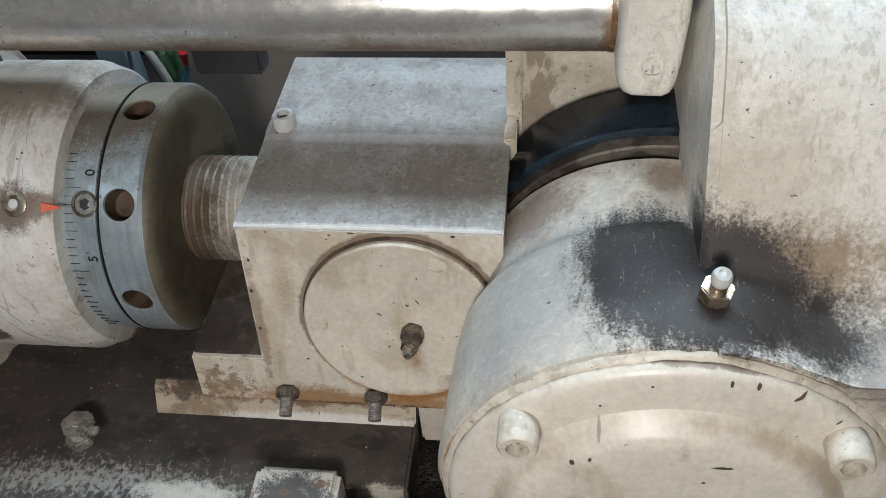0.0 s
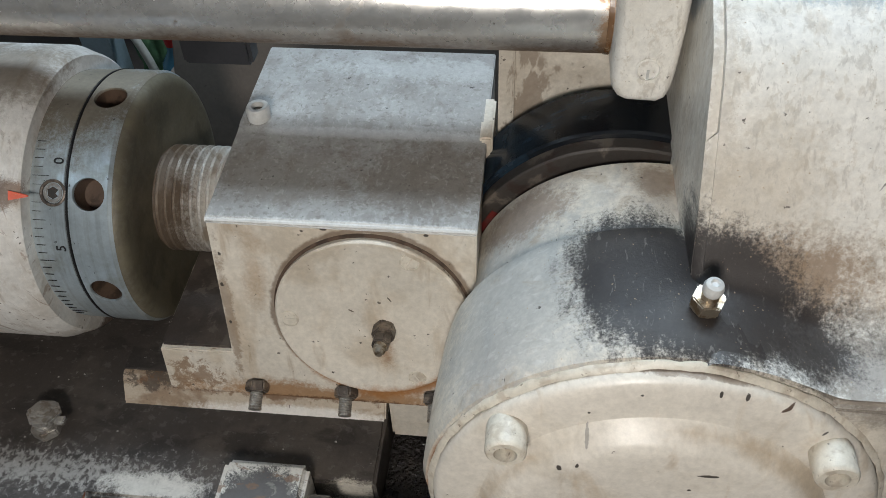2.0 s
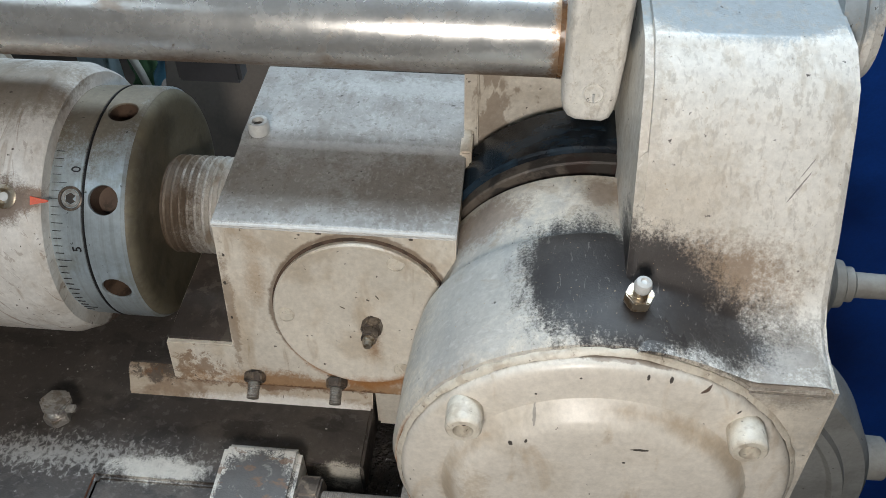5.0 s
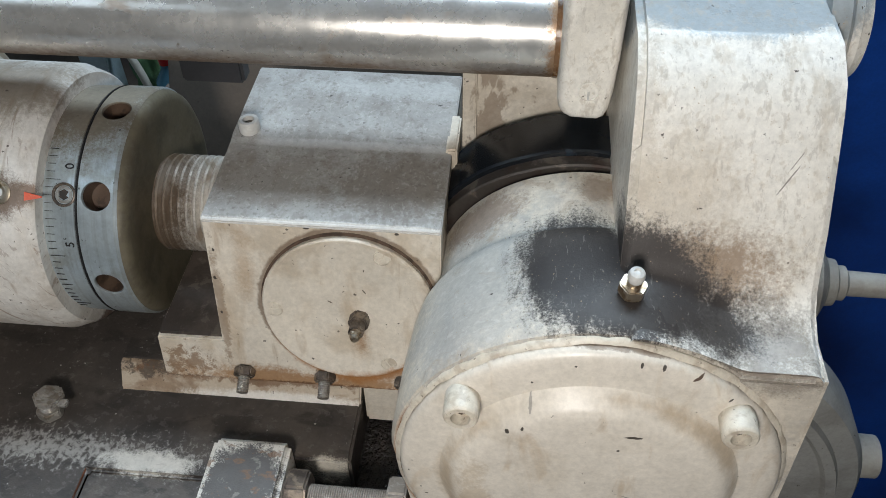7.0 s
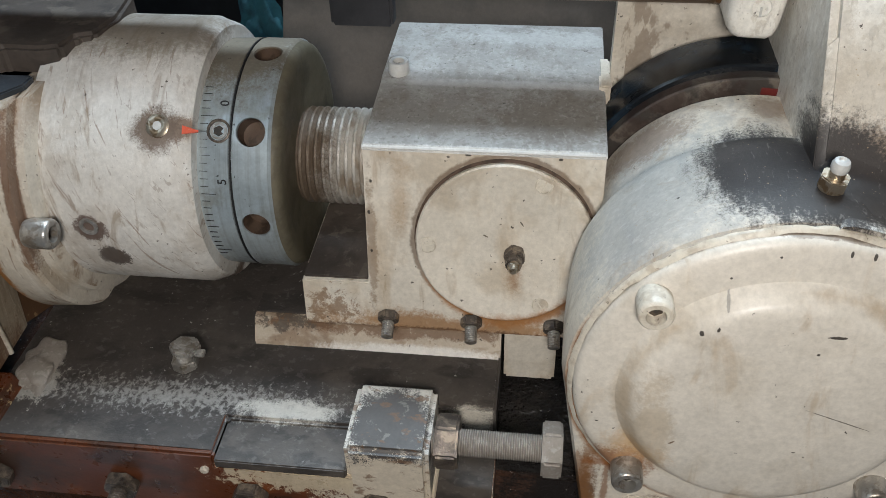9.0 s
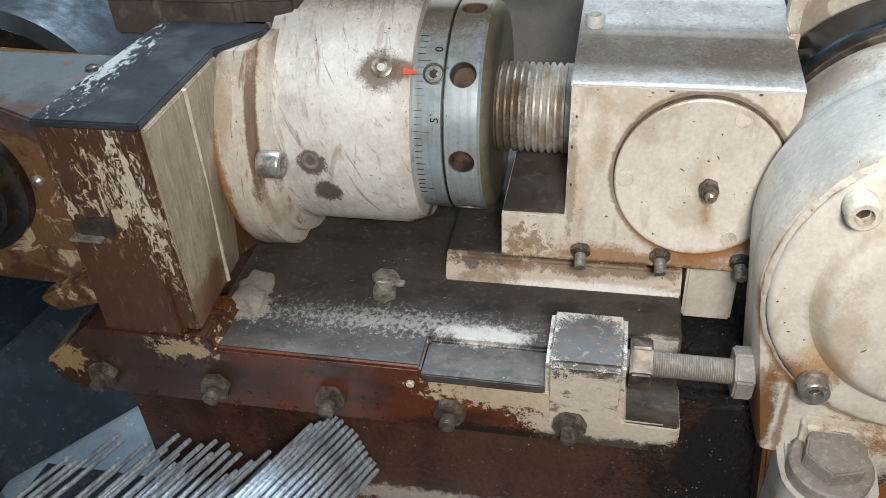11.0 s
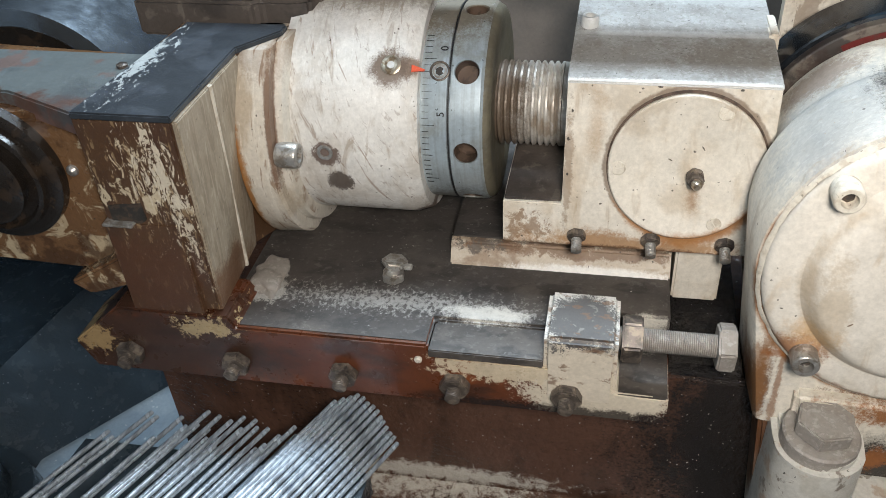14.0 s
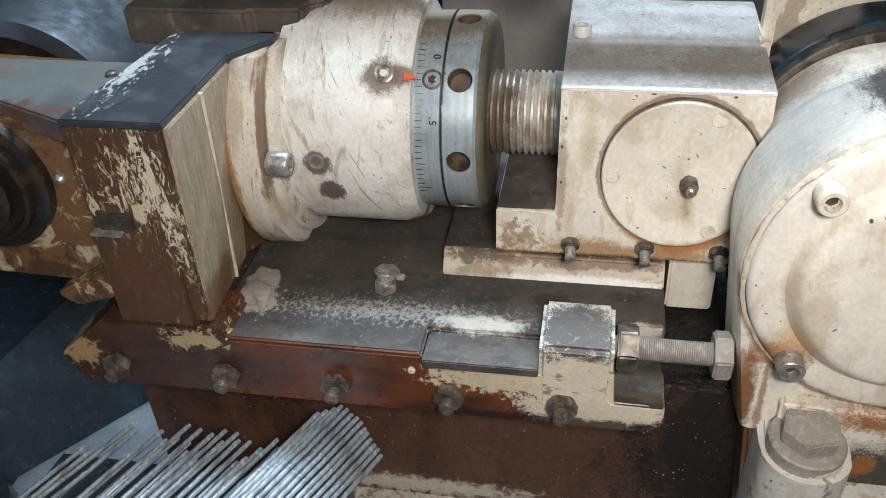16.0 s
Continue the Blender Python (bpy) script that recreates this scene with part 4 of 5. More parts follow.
part("riser_top", box(-0.0865, 0.0805, 0.0015, 0.158, 0.8595, 0.8612, 0.0004), table_grime, base, "dark grimy top of the riser")
gib = part("gib_strip", joined(
    prism([(-0.372, 0.812), (-0.36, 0.786), (0.0825, 0.786), (0.0825, 0.8115), (0.0465, 0.8125), (0.0435, 0.8170), (0.0435, 0.832), (-0.086, 0.832), (-0.086, 0.8424), (-0.23, 0.8424), (-0.235, 0.852), (-0.325, 0.852)], "y", -0.1055, -0.06, 0.0016)), oily_brown, base, "oily brown gib strip with chipped paint")
for x in (-0.3233, -0.2361, -0.1513, -0.0674, 0.0126):
    stud_and_nut(gib, (x, -0.1052, 0.8085), (0.0, -1, -0.10), 0.0115, 0.008, 0.0055, 0.0165, nut_iron, 20 + 35 * (x * 10 % 1), nut_iron)
part("dowel", turned([(0, 0.0028), (0.0022, 0.0028), (0.003, 0.0018), (0.003, 0)], (0, -1, 0), (-0.0935, -0.1052, 0.829), 16), painted_screw, gib)
pad = part("stop_pad", joined(box(-0.0045, 0.0455, -0.1065, -0.0545, 0.800, 0.861, 0.0035, 3)), pad_paint, base, "stop pad with worn white edges")
part("step_top", prism([(0.0470, -0.1040), (0.0818, -0.1040), (0.0818, -0.0565), (0.0470, -0.0565)], "z", 0.8080, 0.8128, 0.0010), table_grime, base, "dark grimy step beside the pad")
nut = part("lock_nut", hexagon(0.0172, 0.0475, 0.0615, "x", (0, -0.085, 0.8475), 0.0015, 12), nut_iron, base, "dark lock nut")
bolt = part("stop_bolt", threaded(0.0082, 0.040, 0.1145, 0.0014, "x", (0, -0.085, 0.8475), 36, 0.09), bolt_grey, base, "dusty grey hexagon stop bolt")
part("bolt_head", hexagon(0.0172, 0.1105, 0.1225, "x", (0, -0.085, 0.8475), 0.0014, 8), bolt_grey, bolt)
screw = part("table_bolt", threaded(0.0058, 0.0, 0.016, 0.0014, "z", (-0.127, -0.036, 0.842)), cap_steel, base, "steel hexagon bolt in the table")
part("lower_nut", hexagon(0.0092, 0.0, 0.0075, "z", (-0.127, -0.036, 0.8425), 0.0008, 10), cap_steel, screw)
part("bolt_head", hexagon(0.0108, 0.0130, 0.0185, (0.10, 0.16, 1), (-0.127, -0.036, 0.842), 0.0014, 10), cap_steel, screw)
# small steel disc added to catch glints on the head
part("wear", turned([(0.0183, 0.0), (0.0183, 0.0050), (0.0189, 0.0042), (0.0189, 0.0)], (0.10, 0.16, 1), (-0.127, -0.036, 0.842), 18), cap_steel, screw, "small steel disc added for glints on the bolt head")
part("tab", box(-0.1175, -0.1110, -0.0395, -0.0340, 0.8545, 0.8580, 0.0008), cap_steel, screw)
bm = bmesh.new()
bmesh.ops.create_icosphere(bm, subdivisions=4, radius=1)
for v in bm.verts:
    k = 1 + noise.noise(v.co * 1.4) * 0.5 + noise.noise(v.co * 3.1) * 0.14
    v.co = Vector((-0.2225 + v.co.x * 0.014 * k, -0.048 + v.co.y * 0.021 * k - v.co.x * 0.008, 0.8425 + v.co.z * 0.0055 * k))
part("paint_lump", bm, bolt_grey, base, "lumpy wrinkled crust of old paint", 80)

# bearing block
block = thing("bearing_block", (0.068, 0.05, 0.861), "cream painted bearing block with round cover plate, stained grey top", "machine block")
y9, y8 = front_y(0.909), front_y(0.8612)
part("body", prism([(-0.0005, 0.9985), (0.137, 0.9985), (0.137, 0.8765), (0.1265, 0.8625), (-0.0437, 0.8625), (-0.0437, 0.9085), (-0.0012, 0.909)], "y", 0.0, 0.145, 0.0), block_paint, block)
bm = bmesh.new()
for pts in ([(-0.0005, 0.9985), (0.137, 0.9985), (0.1372, 0.877), (0.1268, 0.8765), (-0.0434, 0.8765), (-0.0437, 0.9085), (-0.0012, 0.909)],):
    vs = [bm.verts.new((x, front_y(z), z)) for x, z in pts]
    back = [bm.verts.new((x, 0.004, z)) for x, z in pts]
    bm.faces.new(vs)
    for i in range(len(vs)):
        j = (i + 1) % len(vs)
        bm.faces.new((vs[i], back[i], back[j], vs[j]))
part("front_face", finish(bm, 0.0008, 2), block_paint, block, "leaning cream front face")
part("top", prism([(-0.0014, 0.9970), (-0.0014, 0.9986), (0.0006, 1.0004), (0.066, 1.0035), (0.072, 1.0052), (0.145, 1.0062), (0.145, 0.9972)], "x", -0.0008, 0.1373, 0.0009, 2, 12), block_top, block, "grey stained top with bright worn edge")
part("lug_top", box(-0.0430, -0.0015, -0.013, 0.145, 0.9075, 0.9103, 0.0006), plain_grime, block, "grimy dark top of the lug")
part("key_plate", box(0.1335, 0.1405, 0.064, 0.100, 0.978, 1.0065, 0.0012), block_paint, block)
way = Vector((0, -1, FACE))
way.normalize()
cz = 0.9412
disc = part("cover_plate", turned([(-0.003, 0.0), (-0.003, 0.0528), (0.0030, 0.0528), (0.0040, 0.0518), (0.0040, 0.0502), (0.0030, 0.0485), (0.0028, 0.0)], way, (0.0822, front_y(cz), cz), 96), block_paint, block, "round cream cover plate with raised rim")
# ring set a little high, so it also paints the shadow above the plate
gap_at = Vector((0.0822, front_y(cz), cz)) + Vector((0, 0.0002, 0.0012))
part("rim_gap", turned([(-0.002, 0.0500), (0.0004, 0.0500), (0.0004, 0.0538), (-0.002, 0.0538)], way, gap_at, 96), bore_brown, disc, "brown ring for the gap and shadow round the plate")
nip = part("grease_nipple", joined(hexagon(0.0066, 0.0, 0.008, way, (0.0885, front_y(0.937) - 0.002, 0.937), 0.0007, 15), hexagon(0.0052, 0.007, 0.015, way, (0.0885, front_y(0.937) - 0.002, 0.937), 0.0006, 40)), nut_iron, disc, "dark grease nipple")
part("nipple_tip", turned([(0.014, 0.0036), (0.0165, 0.0036), (0.0175, 0.0028), (0.019, 0.0031), (0.021, 0.002), (0.021, 0)], way, (0.0885, front_y(0.937) - 0.002, 0.937), 20), brass_steel, nip)
for ang in (62, 182, 300):
    c = Vector((0.0822 + 0.0455 * math.cos(radians(ang)), 0, cz + 0.0455 * math.sin(radians(ang))))
    s = part("countersunk_screw", turned([(0, 0), (0, 0.0052), (0.0034, 0.0052), (0.0036, 0.0046), (0.0033, 0.0044), (0.0033, 0.0)], way, (c.x, front_y(c.z), c.z), 24), painted_screw, disc)
    part("slot", joined(*[box(-0.0030, 0.0030, -0.0004, 0.0004, 0.0031, 0.0035, 0) for _ in (0,)]), block_paint, s)
    s.children[0].data.transform(Matrix.Translation(block.location).inverted() @ frame_of(way, (c.x, front_y(c.z), c.z)) @ pose(0, 0, 0, 0, 0, ang) @ Matrix.Translation(block.location))
for x in (0.0107, 0.0631, 0.1141):
    stud_and_nut(block, (x, front_y(0.8875), 0.8875), (0.05, -1, -0.45), 0.0072, 0.006, 0.0038, 0.0165, nut_iron, 10 + x * 400)
part("guide_lug", box(0.0835, 0.1175, -0.0095, 0.06, 0.8225, 0.8705, 0.0018), block_paint, block, "cream guide lug under the block")
pin = part("top_screw", turned([(0, 0.0066), (0.008, 0.0066), (0.0094, 0.0058), (0.0094, 0.0036), (0.006, 0.0034), (0.006, 0)], "z", (0.0095, 0.0765, 1.0035), 30), white_plastic, block, "white painted socket screw on top")
part("socket", hexagon(0.0038, 0.006, 0.0062, "z", (0.0095, 0.0765, 1.0035), 0), black_hole, pin)

# adjusting spindle: cylinder, dial ring, nut and thread on one axis
AX = (0, 0.0775, 0.9392)
quill = thing("adjusting_spindle", (-0.1, 0.0775, 0.845), "white scratched spindle sleeve with engraved steel dial ring and thread", "machine spindle")
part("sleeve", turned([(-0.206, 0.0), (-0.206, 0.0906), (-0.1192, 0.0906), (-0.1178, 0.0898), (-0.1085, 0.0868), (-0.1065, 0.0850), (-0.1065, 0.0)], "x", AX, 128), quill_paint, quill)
flange_mesh = joined(turned([(-0.2345, 0.0), (-0.2345, 0.1135), (-0.2325, 0.1145), (-0.2095, 0.1130), (-0.2075, 0.1105), (-0.2075, 0.0)], "x", AX, 128), turned([(-0.2085, 0.0), (-0.2085, 0.1030), (-0.2015, 0.1020), (-0.2000, 0.0995), (-0.2000, 0.0)], "x", AX, 128))
bmesh.ops.bisect_plane(flange_mesh, geom=flange_mesh.verts[:] + flange_mesh.edges[:] + flange_mesh.faces[:], plane_co=(0, 0, 1.0165), plane_no=(0, 0, 1), clear_outer=True)
bmesh.ops.holes_fill(flange_mesh, edges=[e for e in flange_mesh.edges if e.is_boundary])
flange = part("flange", flange_mesh, flange_paint, quill, "rust-streaked round flange")
cap_screw(flange, (-0.2015, -0.030, 0.9465), "x", 0.0095, 0.0125, cap_steel)
ring = part("dial_ring", turned([(-0.1075, 0.0), (-0.1075, 0.0762), (-0.1055, 0.0766), (-0.0870, 0.0770), (-0.0862, 0.0758), (-0.0852, 0.0758), (-0.0845, 0.0772), (-0.0625, 0.0772), (-0.0606, 0.0758), (-0.0606, 0.0)], "x", AX, 160), dial_steel, quill, "engraved steel dial ring with tommy-bar holes")
part("ring_groove", turned([(-0.0861, 0.070), (-0.0861, 0.07745), (-0.0853, 0.07745), (-0.0853, 0.070)], "x", AX, 160), ink, ring, "dark groove line")
part("nut_face", turned([(-0.0608, 0.0), (-0.0608, 0.0757), (-0.0580, 0.0745), (-0.0562, 0.0720), (-0.0555, 0.0680), (-0.0570, 0.0560), (-0.0582, 0.0400), (-0.0582, 0.0)], "x", AX, 128), dark_bronze, quill, "dark oiled nut face")


def on_ring(ang, x, r=0.0772):
    """A point and outward way on the ring, ang degrees up from the front."""
    way = Vector((0, -math.cos(radians(ang)), math.sin(radians(ang))))
    return Vector((x, AX[1], AX[2])) + way * r, way


cutters = []
for ang in (-47, -2, 43, 88, 133, 178):
    p, w = on_ring(ang, -0.0732)
    cutters.append(turned([(-0.014, 0.0), (-0.014, 0.0088), (-0.001, 0.0088), (0.003, 0.0104), (0.003, 0.0)], w, p - quill.location, 32))
drilled(ring, joined(*cutters))
for ang in (-47, -2, 43, 88, 133, 178):
    p, w = on_ring(ang, -0.0732)
    part("bar_hole", turned([(-0.0015, 0.0086), (-0.013, 0.0086), (-0.0135, 0.0)], w, p, 32), bore_brown, ring, "oily brown tommy-bar hole")
p, w = on_ring(43, -0.0930, 0.0768)
grub = part("grub_screw", turned([(-0.004, 0.0074), (0.0008, 0.0074), (0.0012, 0.0066), (0.0008, 0.0060), (-0.0004, 0.0056), (-0.0004, 0.0)], w, p, 30), nut_iron, ring, "dark grub screw with pale hexagon rim")
part("rim", turned([(-0.0003, 0.0034), (0.0006, 0.0036), (0.0006, 0.0052), (-0.0003, 0.0054)], w, p, 30), cap_steel, grub)
part("socket", hexagon(0.0034, -0.0003, 0.0001, w, p, 0), black_hole, grub)
for k in range(-18, 8):
    ang = 39 + k * 3.6
    big, mid = k % 10 == 3, k % 5 == 3
    p, w = on_ring(ang, -0.1050, 0.0766)
    span = 0.0092 if big else 0.0070 if mid else 0.0050
    m = Matrix.Translation(p) @ Matrix((Vector((1, 0, 0)), Vector((0, w.z, -w.y)), w)).transposed().to_4x4()
    bm = box(0, span, -0.00012, 0.00012, 0.0, 0.0006, 0)
    bmesh.ops.transform(bm, matrix=m, verts=bm.verts)
    part("graduation", bm, ink, ring)


def engraved(text, ang, x, size, turn):
    data = bpy.data.curves.new("digit", "FONT")
    data.body, data.size, data.extrude, data.align_x, data.align_y = text, size, 0.0003, "CENTER", "CENTER"
    ob = bpy.data.objects.new("digit_source", data)
    mesh = bpy.data.meshes.new_from_object(ob)
    bpy.data.objects.remove(ob)
    bm = bmesh.new()
    bm.from_mesh(mesh)
    p, w = on_ring(ang, x, 0.0771)
    bmesh.ops.transform(bm, matrix=Matrix.Translation(p) @ Matrix((Vector((1, 0, 0)), Vector((0, w.z, -w.y)), w)).transposed().to_4x4() @ pose(0, 0, 0, 0, 0, turn), verts=bm.verts)
    part("digit", bm, ink, ring)


engraved("0", 56, -0.0908, 0.0078, 90)
engraved("5", 20, -0.0908, 0.0078, 90)
part("thread", joined(threaded(0.0329, -0.060, -0.0065, 0.0051, "x", AX, 72, 0.085), turned([(-0.0075, 0.0), (-0.0075, 0.0325), (0.004, 0.0325), (0.004, 0.0)], "x", AX, 72)), thread_steel, quill, "greasy square thread")
p, w = on_ring(42.5, -0.1255, 0.0902)
cap = part("index_screw", turned([(-0.001, 0.0072), (0.0006, 0.0072), (0.0014, 0.0050), (0.0012, 0.0036), (0.0004, 0.0)], w, p, 30), brass_steel, quill, "socket screw beside an orange pointer")
# white colour gives the bright reflection in the socket
part("socket", hexagon(0.0030, 0.0002, 0.0010, w, p, 0), white_plastic, cap, "socket coloured white for its reflection")
p, w = on_ring(41.5, -0.1085, 0.0874)
bm = prism([(-0.0028, -0.0026), (-0.0028, 0.0026), (0.0066, 0.0005), (0.0066, -0.0005)], "z", -0.002, 0.0010, 0)
bmesh.ops.transform(bm, matrix=pose(0, 0, 0, 0, 22, 0), verts=bm.verts)
bmesh.ops.transform(bm, matrix=Matrix.Translation(p) @ Matrix((Vector((1, 0, 0)), Vector((0, w.z, -w.y)), w)).transposed().to_4x4(), verts=bm.verts)
part("pointer", bm, orange_mark, quill, "orange-red painted pointer")
for x, ang in ((-0.176, 0.5), ):
    p, w = on_ring(ang, x, 0.0903)
    cap = part("sleeve_screw", turned([(-0.002, 0.0062), (0.0012, 0.0062), (0.0016, 0.005), (0.0012, 0.0036), (-0.001, 0.003), (-0.001, 0.0)], w, p, 24), cap_steel, quill)
    part("socket", turned([(-0.0008, 0.003), (-0.0007, 0.0)], w, p, 12), black_hole, cap)
# clamp strip over the sleeve
part("top_clamp", prism([(-0.33, 0.038), (-0.235, 0.036), (-0.228, 0.041), (-0.205, 0.040), (-0.192, 0.044), (-0.188, 0.058), (-0.178, 0.062), (-0.172, 0.085), (-0.176, 0.12), (-0.33, 0.12)], "z", 1.005, 1.0335, 0.0025), plain_grime, quill, "grimy clamp strip with flaking paint")

# clamp post
post = thing("clamp_post", (-0.27, -0.05, 0.85), "rusty post with chipped cream paint and dark steel top", "machine post")
bm = bmesh.new()
low = [bm.verts.new((x, y, 0.853)) for x, y in ((-0.308, -0.1), (-0.2420, -0.1), (-0.2465, -0.02), (-0.225, 0.02), (-0.225, 0.14), (-0.308, 0.14))]
high = [bm.verts.new((x, y, 1.0165)) for x, y in ((-0.3020, -0.11), (-0.2335, -0.11), (-0.2315, -0.012), (-0.212, 0.018), (-0.212, 0.14), (-0.287, 0.14))]
bm.faces.new(low[::-1])
bm.faces.new(high)
for i in range(6):
    bm.faces.new((low[i], low[(i + 1) % 6], high[(i + 1) % 6], high[i]))
part("post_body", finish(bm, 0.0014), post_front, post)
part("post_top", prism([(-0.3015, -0.1108), (-0.2328, -0.1108), (-0.2298, -0.0118), (-0.2065, 0.0185), (-0.2065, 0.03), (-0.285, 0.03)], "z", 1.0155, 1.0205, 0.0010), post_top, post, "dark blue-grey steel top plate")
bm = bmesh.new()
low = [bm.verts.new((x, y, 0.8525)) for x, y in ((-0.2450, -0.0985), (-0.2408, -0.0985), (-0.2448, -0.0185), (-0.2495, -0.0185))]
high = [bm.verts.new((x, y, 1.0155)) for x, y in ((-0.2345, -0.1085), (-0.2302, -0.1085), (-0.2285, -0.0125), (-0.2335, -0.0125))]
bm.faces.new(low[::-1])
bm.faces.new(high)
for i in range(4):
    bm.faces.new((low[i], low[(i + 1) % 4], high[(i + 1) % 4], high[i]))
part("side_plate", finish(bm, 0.0008), post_side, post, "greasy tan side face")
ridge = Vector((-0.2430, -0.045, 0.853)) - Vector((-0.2292, -0.060, 1.016))
part("weld_bead", turned([(0, 0), (0, 0.0016), (ridge.length, 0.0018), (ridge.length, 0)], ridge, (-0.2292, -0.060, 1.016), 12), painted_screw, post, "pale weld bead")
# no hollow is cut; a dark patch gives the notch's shade
part("notch", prism([(-0.3000, 0.9475), (-0.2740, 0.9515), (-0.2740, 0.937), (-0.2785, 0.9335), (-0.3000, 0.9335)], "y", -0.1064, -0.10, 0.0005), black_hole, post, "flat dark patch for the shaded notch in the front")
part("notch_lip", box(-0.3055, -0.2830, -0.1120, -0.1030, 0.9330, 0.9352, 0.0006), cap_steel, post, "worn metal lip under the notch")
part("skirt", box(-0.3080, -0.2520, -0.1060, -0.098, 0.8535, 0.9335, 0.0008), post_front, post, "brown oil-coated lower plate")

# brace, bearing flange and spindle beside the post
brace = thing("brace_plate", (-0.36, -0.03, 0.93), "wet grey-green brace plate beside the post", "machine plate")
part("plate", prism([(-0.50, -0.058), (-0.372, -0.072), (-0.3045, -0.100), (-0.292, -0.008), (-0.50, -0.006)], "z", 0.995, 1.012, 0.0015), brace_paint, brace)
part("bolt", turned([(0, 0.004), (0.002, 0.004), (0.003, 0.002), (0.003, 0)], "z", (-0.3085, -0.03, 1.012), 16), nut_iron, brace)
bearing = thing("spindle_bearing", (-0.40, -0.03, 0.87), "rusty bearing flange round a black oiled spindle", "bearing")
SP = (-0.415, 0.0, 0.958)
part("flange_plate", prism([(-0.52, 0.875), (-0.34, 0.868), (-0.3085, 0.895), (-0.3085, 0.985), (-0.33, 1.0), (-0.52, 1.008)], "y", -0.085, 0.02, 0.004), rust_cast, bearing)
part("collar", turned([(0.0, 0.0), (0.0, 0.054), (0.008, 0.054), (0.010, 0.051), (0.010, 0.045), (0.016, 0.044), (0.017, 0.041), (0.012, 0.038), (0.012, 0.031), (0.022, 0.033), (0.024, 0.030), (0.024, 0.0)], (0, -1, 0), (-0.394, -0.085, 0.958), 72), oil_black, bearing, "black oiled seal rings")
part("ball_screw", turned([(0, 0.0045), (0.002, 0.0042), (0.004, 0.002), (0.004, 0)], (0, -1, 0), (-0.3335, -0.085, 0.960), 16), cap_steel, bearing)
part("lower_bracket", prism([(-0.36, 0.868), (-0.305, 0.90), (-0.305, 0.872), (-0.345, 0.858)], "y", -0.100, -0.03, 0.002), rust_cast, bearing)
die = thing("rolling_die", (-0.495, 0.22, 0.888), "polished steel die drum with dark recessed face", "die drum")
part("die_drum", turned([(-0.12, 0.0), (-0.12, 0.094), (-0.117, 0.108), (0.20, 0.112), (0.20, 0.0)], "y", (-0.495, 0.22, 0.888), 96), die_steel, die)
part("die_face", turned([(0.0, 0.0), (0.0, 0.0935), (0.0012, 0.0935), (0.0012, 0.0)], (0, -1, 0), (-0.495, 0.1, 0.888), 72), oil_black, die)

# ---- the fixed head ----
head = thing("gear_head", (0.219, 0.0, 0.78), "cream cast gear head with round cover, oil-stained, tall arm", "machine head")
CX, CZ = 0.2220, 0.9305   # centre of the round cover
KX, KZ = 0.2190, 0.9375   # centre of the cam behind it
TILT = 0.04               # lean of the cover


def arch(r, left=None, foot=0.80, n=40):
    """Half-round outline standing on two straight legs, as (x, z)."""
    left = CX - r if left is None else left
    pts = [(CX + r, foot)]
    pts += [(CX + r * math.cos(radians(180 * k / n)), CZ + r * math.sin(radians(180 * k / n))) for k in range(n + 1)]
    pts += [(left, foot)]
    return pts


def lofted(sections, bevel=0.0):
    """A skin over outlines of equal length: (y, [(x, z), ...])."""
    bm = bmesh.new()
    rows = [[bm.verts.new((x, y, z)) for x, z in pts] for y, pts in sections]
    for a, b in zip(rows, rows[1:]):
        for i in range(len(a)):
            j = (i + 1) % len(a)
            bm.faces.new((a[i], a[j], b[j], b[i]))
    bm.faces.new(rows[0])
    bm.faces.new(rows[-1][::-1])
    return finish(bm, bevel)


bm = lofted([(-0.0985, arch(0.0985, 0.145)), (-0.0972, arch(0.1012, 0.141)), (-0.0925, arch(0.1030, 0.139)), (-0.06, arch(0.1022, 0.137)), (-0.03, arch(0.1000, 0.136)), (-0.021, arch(0.0985, 0.136)), (-0.018, arch(0.096, 0.138)), (-0.018, arch(0.06, 0.16))])
for v in bm.verts:
    v.co.y -= (CZ - v.co.z) * TILT * min(1.0, max(0.0, (-0.03 - v.co.y) / 0.05))
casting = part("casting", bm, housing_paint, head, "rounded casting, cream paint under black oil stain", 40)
neck = [(KX + 0.0873 * math.cos(radians(a)), KZ + 0.0873 * math.sin(radians(a))) for a in range(-6, 188, 3)]
part("neck", prism(neck, "y", -0.0185, 0.0295, 0.0016, 3, 40), housing_paint, head, "narrower cream neck with a brown stained edge", 40)
part("flange_corner", prism([(0.205, 0.80), (0.332, 0.80), (0.3245, 1.0115), (0.24, 1.0115)], "y", -0.0965, -0.02, 0.003), housing_paint, head)
prof = [(0.16, 1.128), (0.0160, 1.1222), (0.0130, 1.1218), (0.0095, 1.1195), (0.003, 1.1165), (-0.006, 1.1115), (-0.0155, 1.1000), (-0.029, 1.079), (-0.042, 1.058), (-0.050, 1.041), (-0.0565, 1.029), (-0.064, 1.0215), (-0.076, 1.0165), (-0.0950, 1.0130), (-0.0950, 1.000), (-0.03, 0.99), (0.16, 0.99)]
bm = prism(prof, "x", 0.2295, 0.3225, 0.0)
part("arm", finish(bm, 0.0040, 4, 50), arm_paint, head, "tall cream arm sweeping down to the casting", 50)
front = [(y, z) for y, z in prof[1:14]][::-1]


def arm_z(y):
    for (a, u), (b, v) in zip(front, front[1:]):
        if a <= y <= b:
            return u + (v - u) * (y - a) / (b - a)
    return front[0][1]


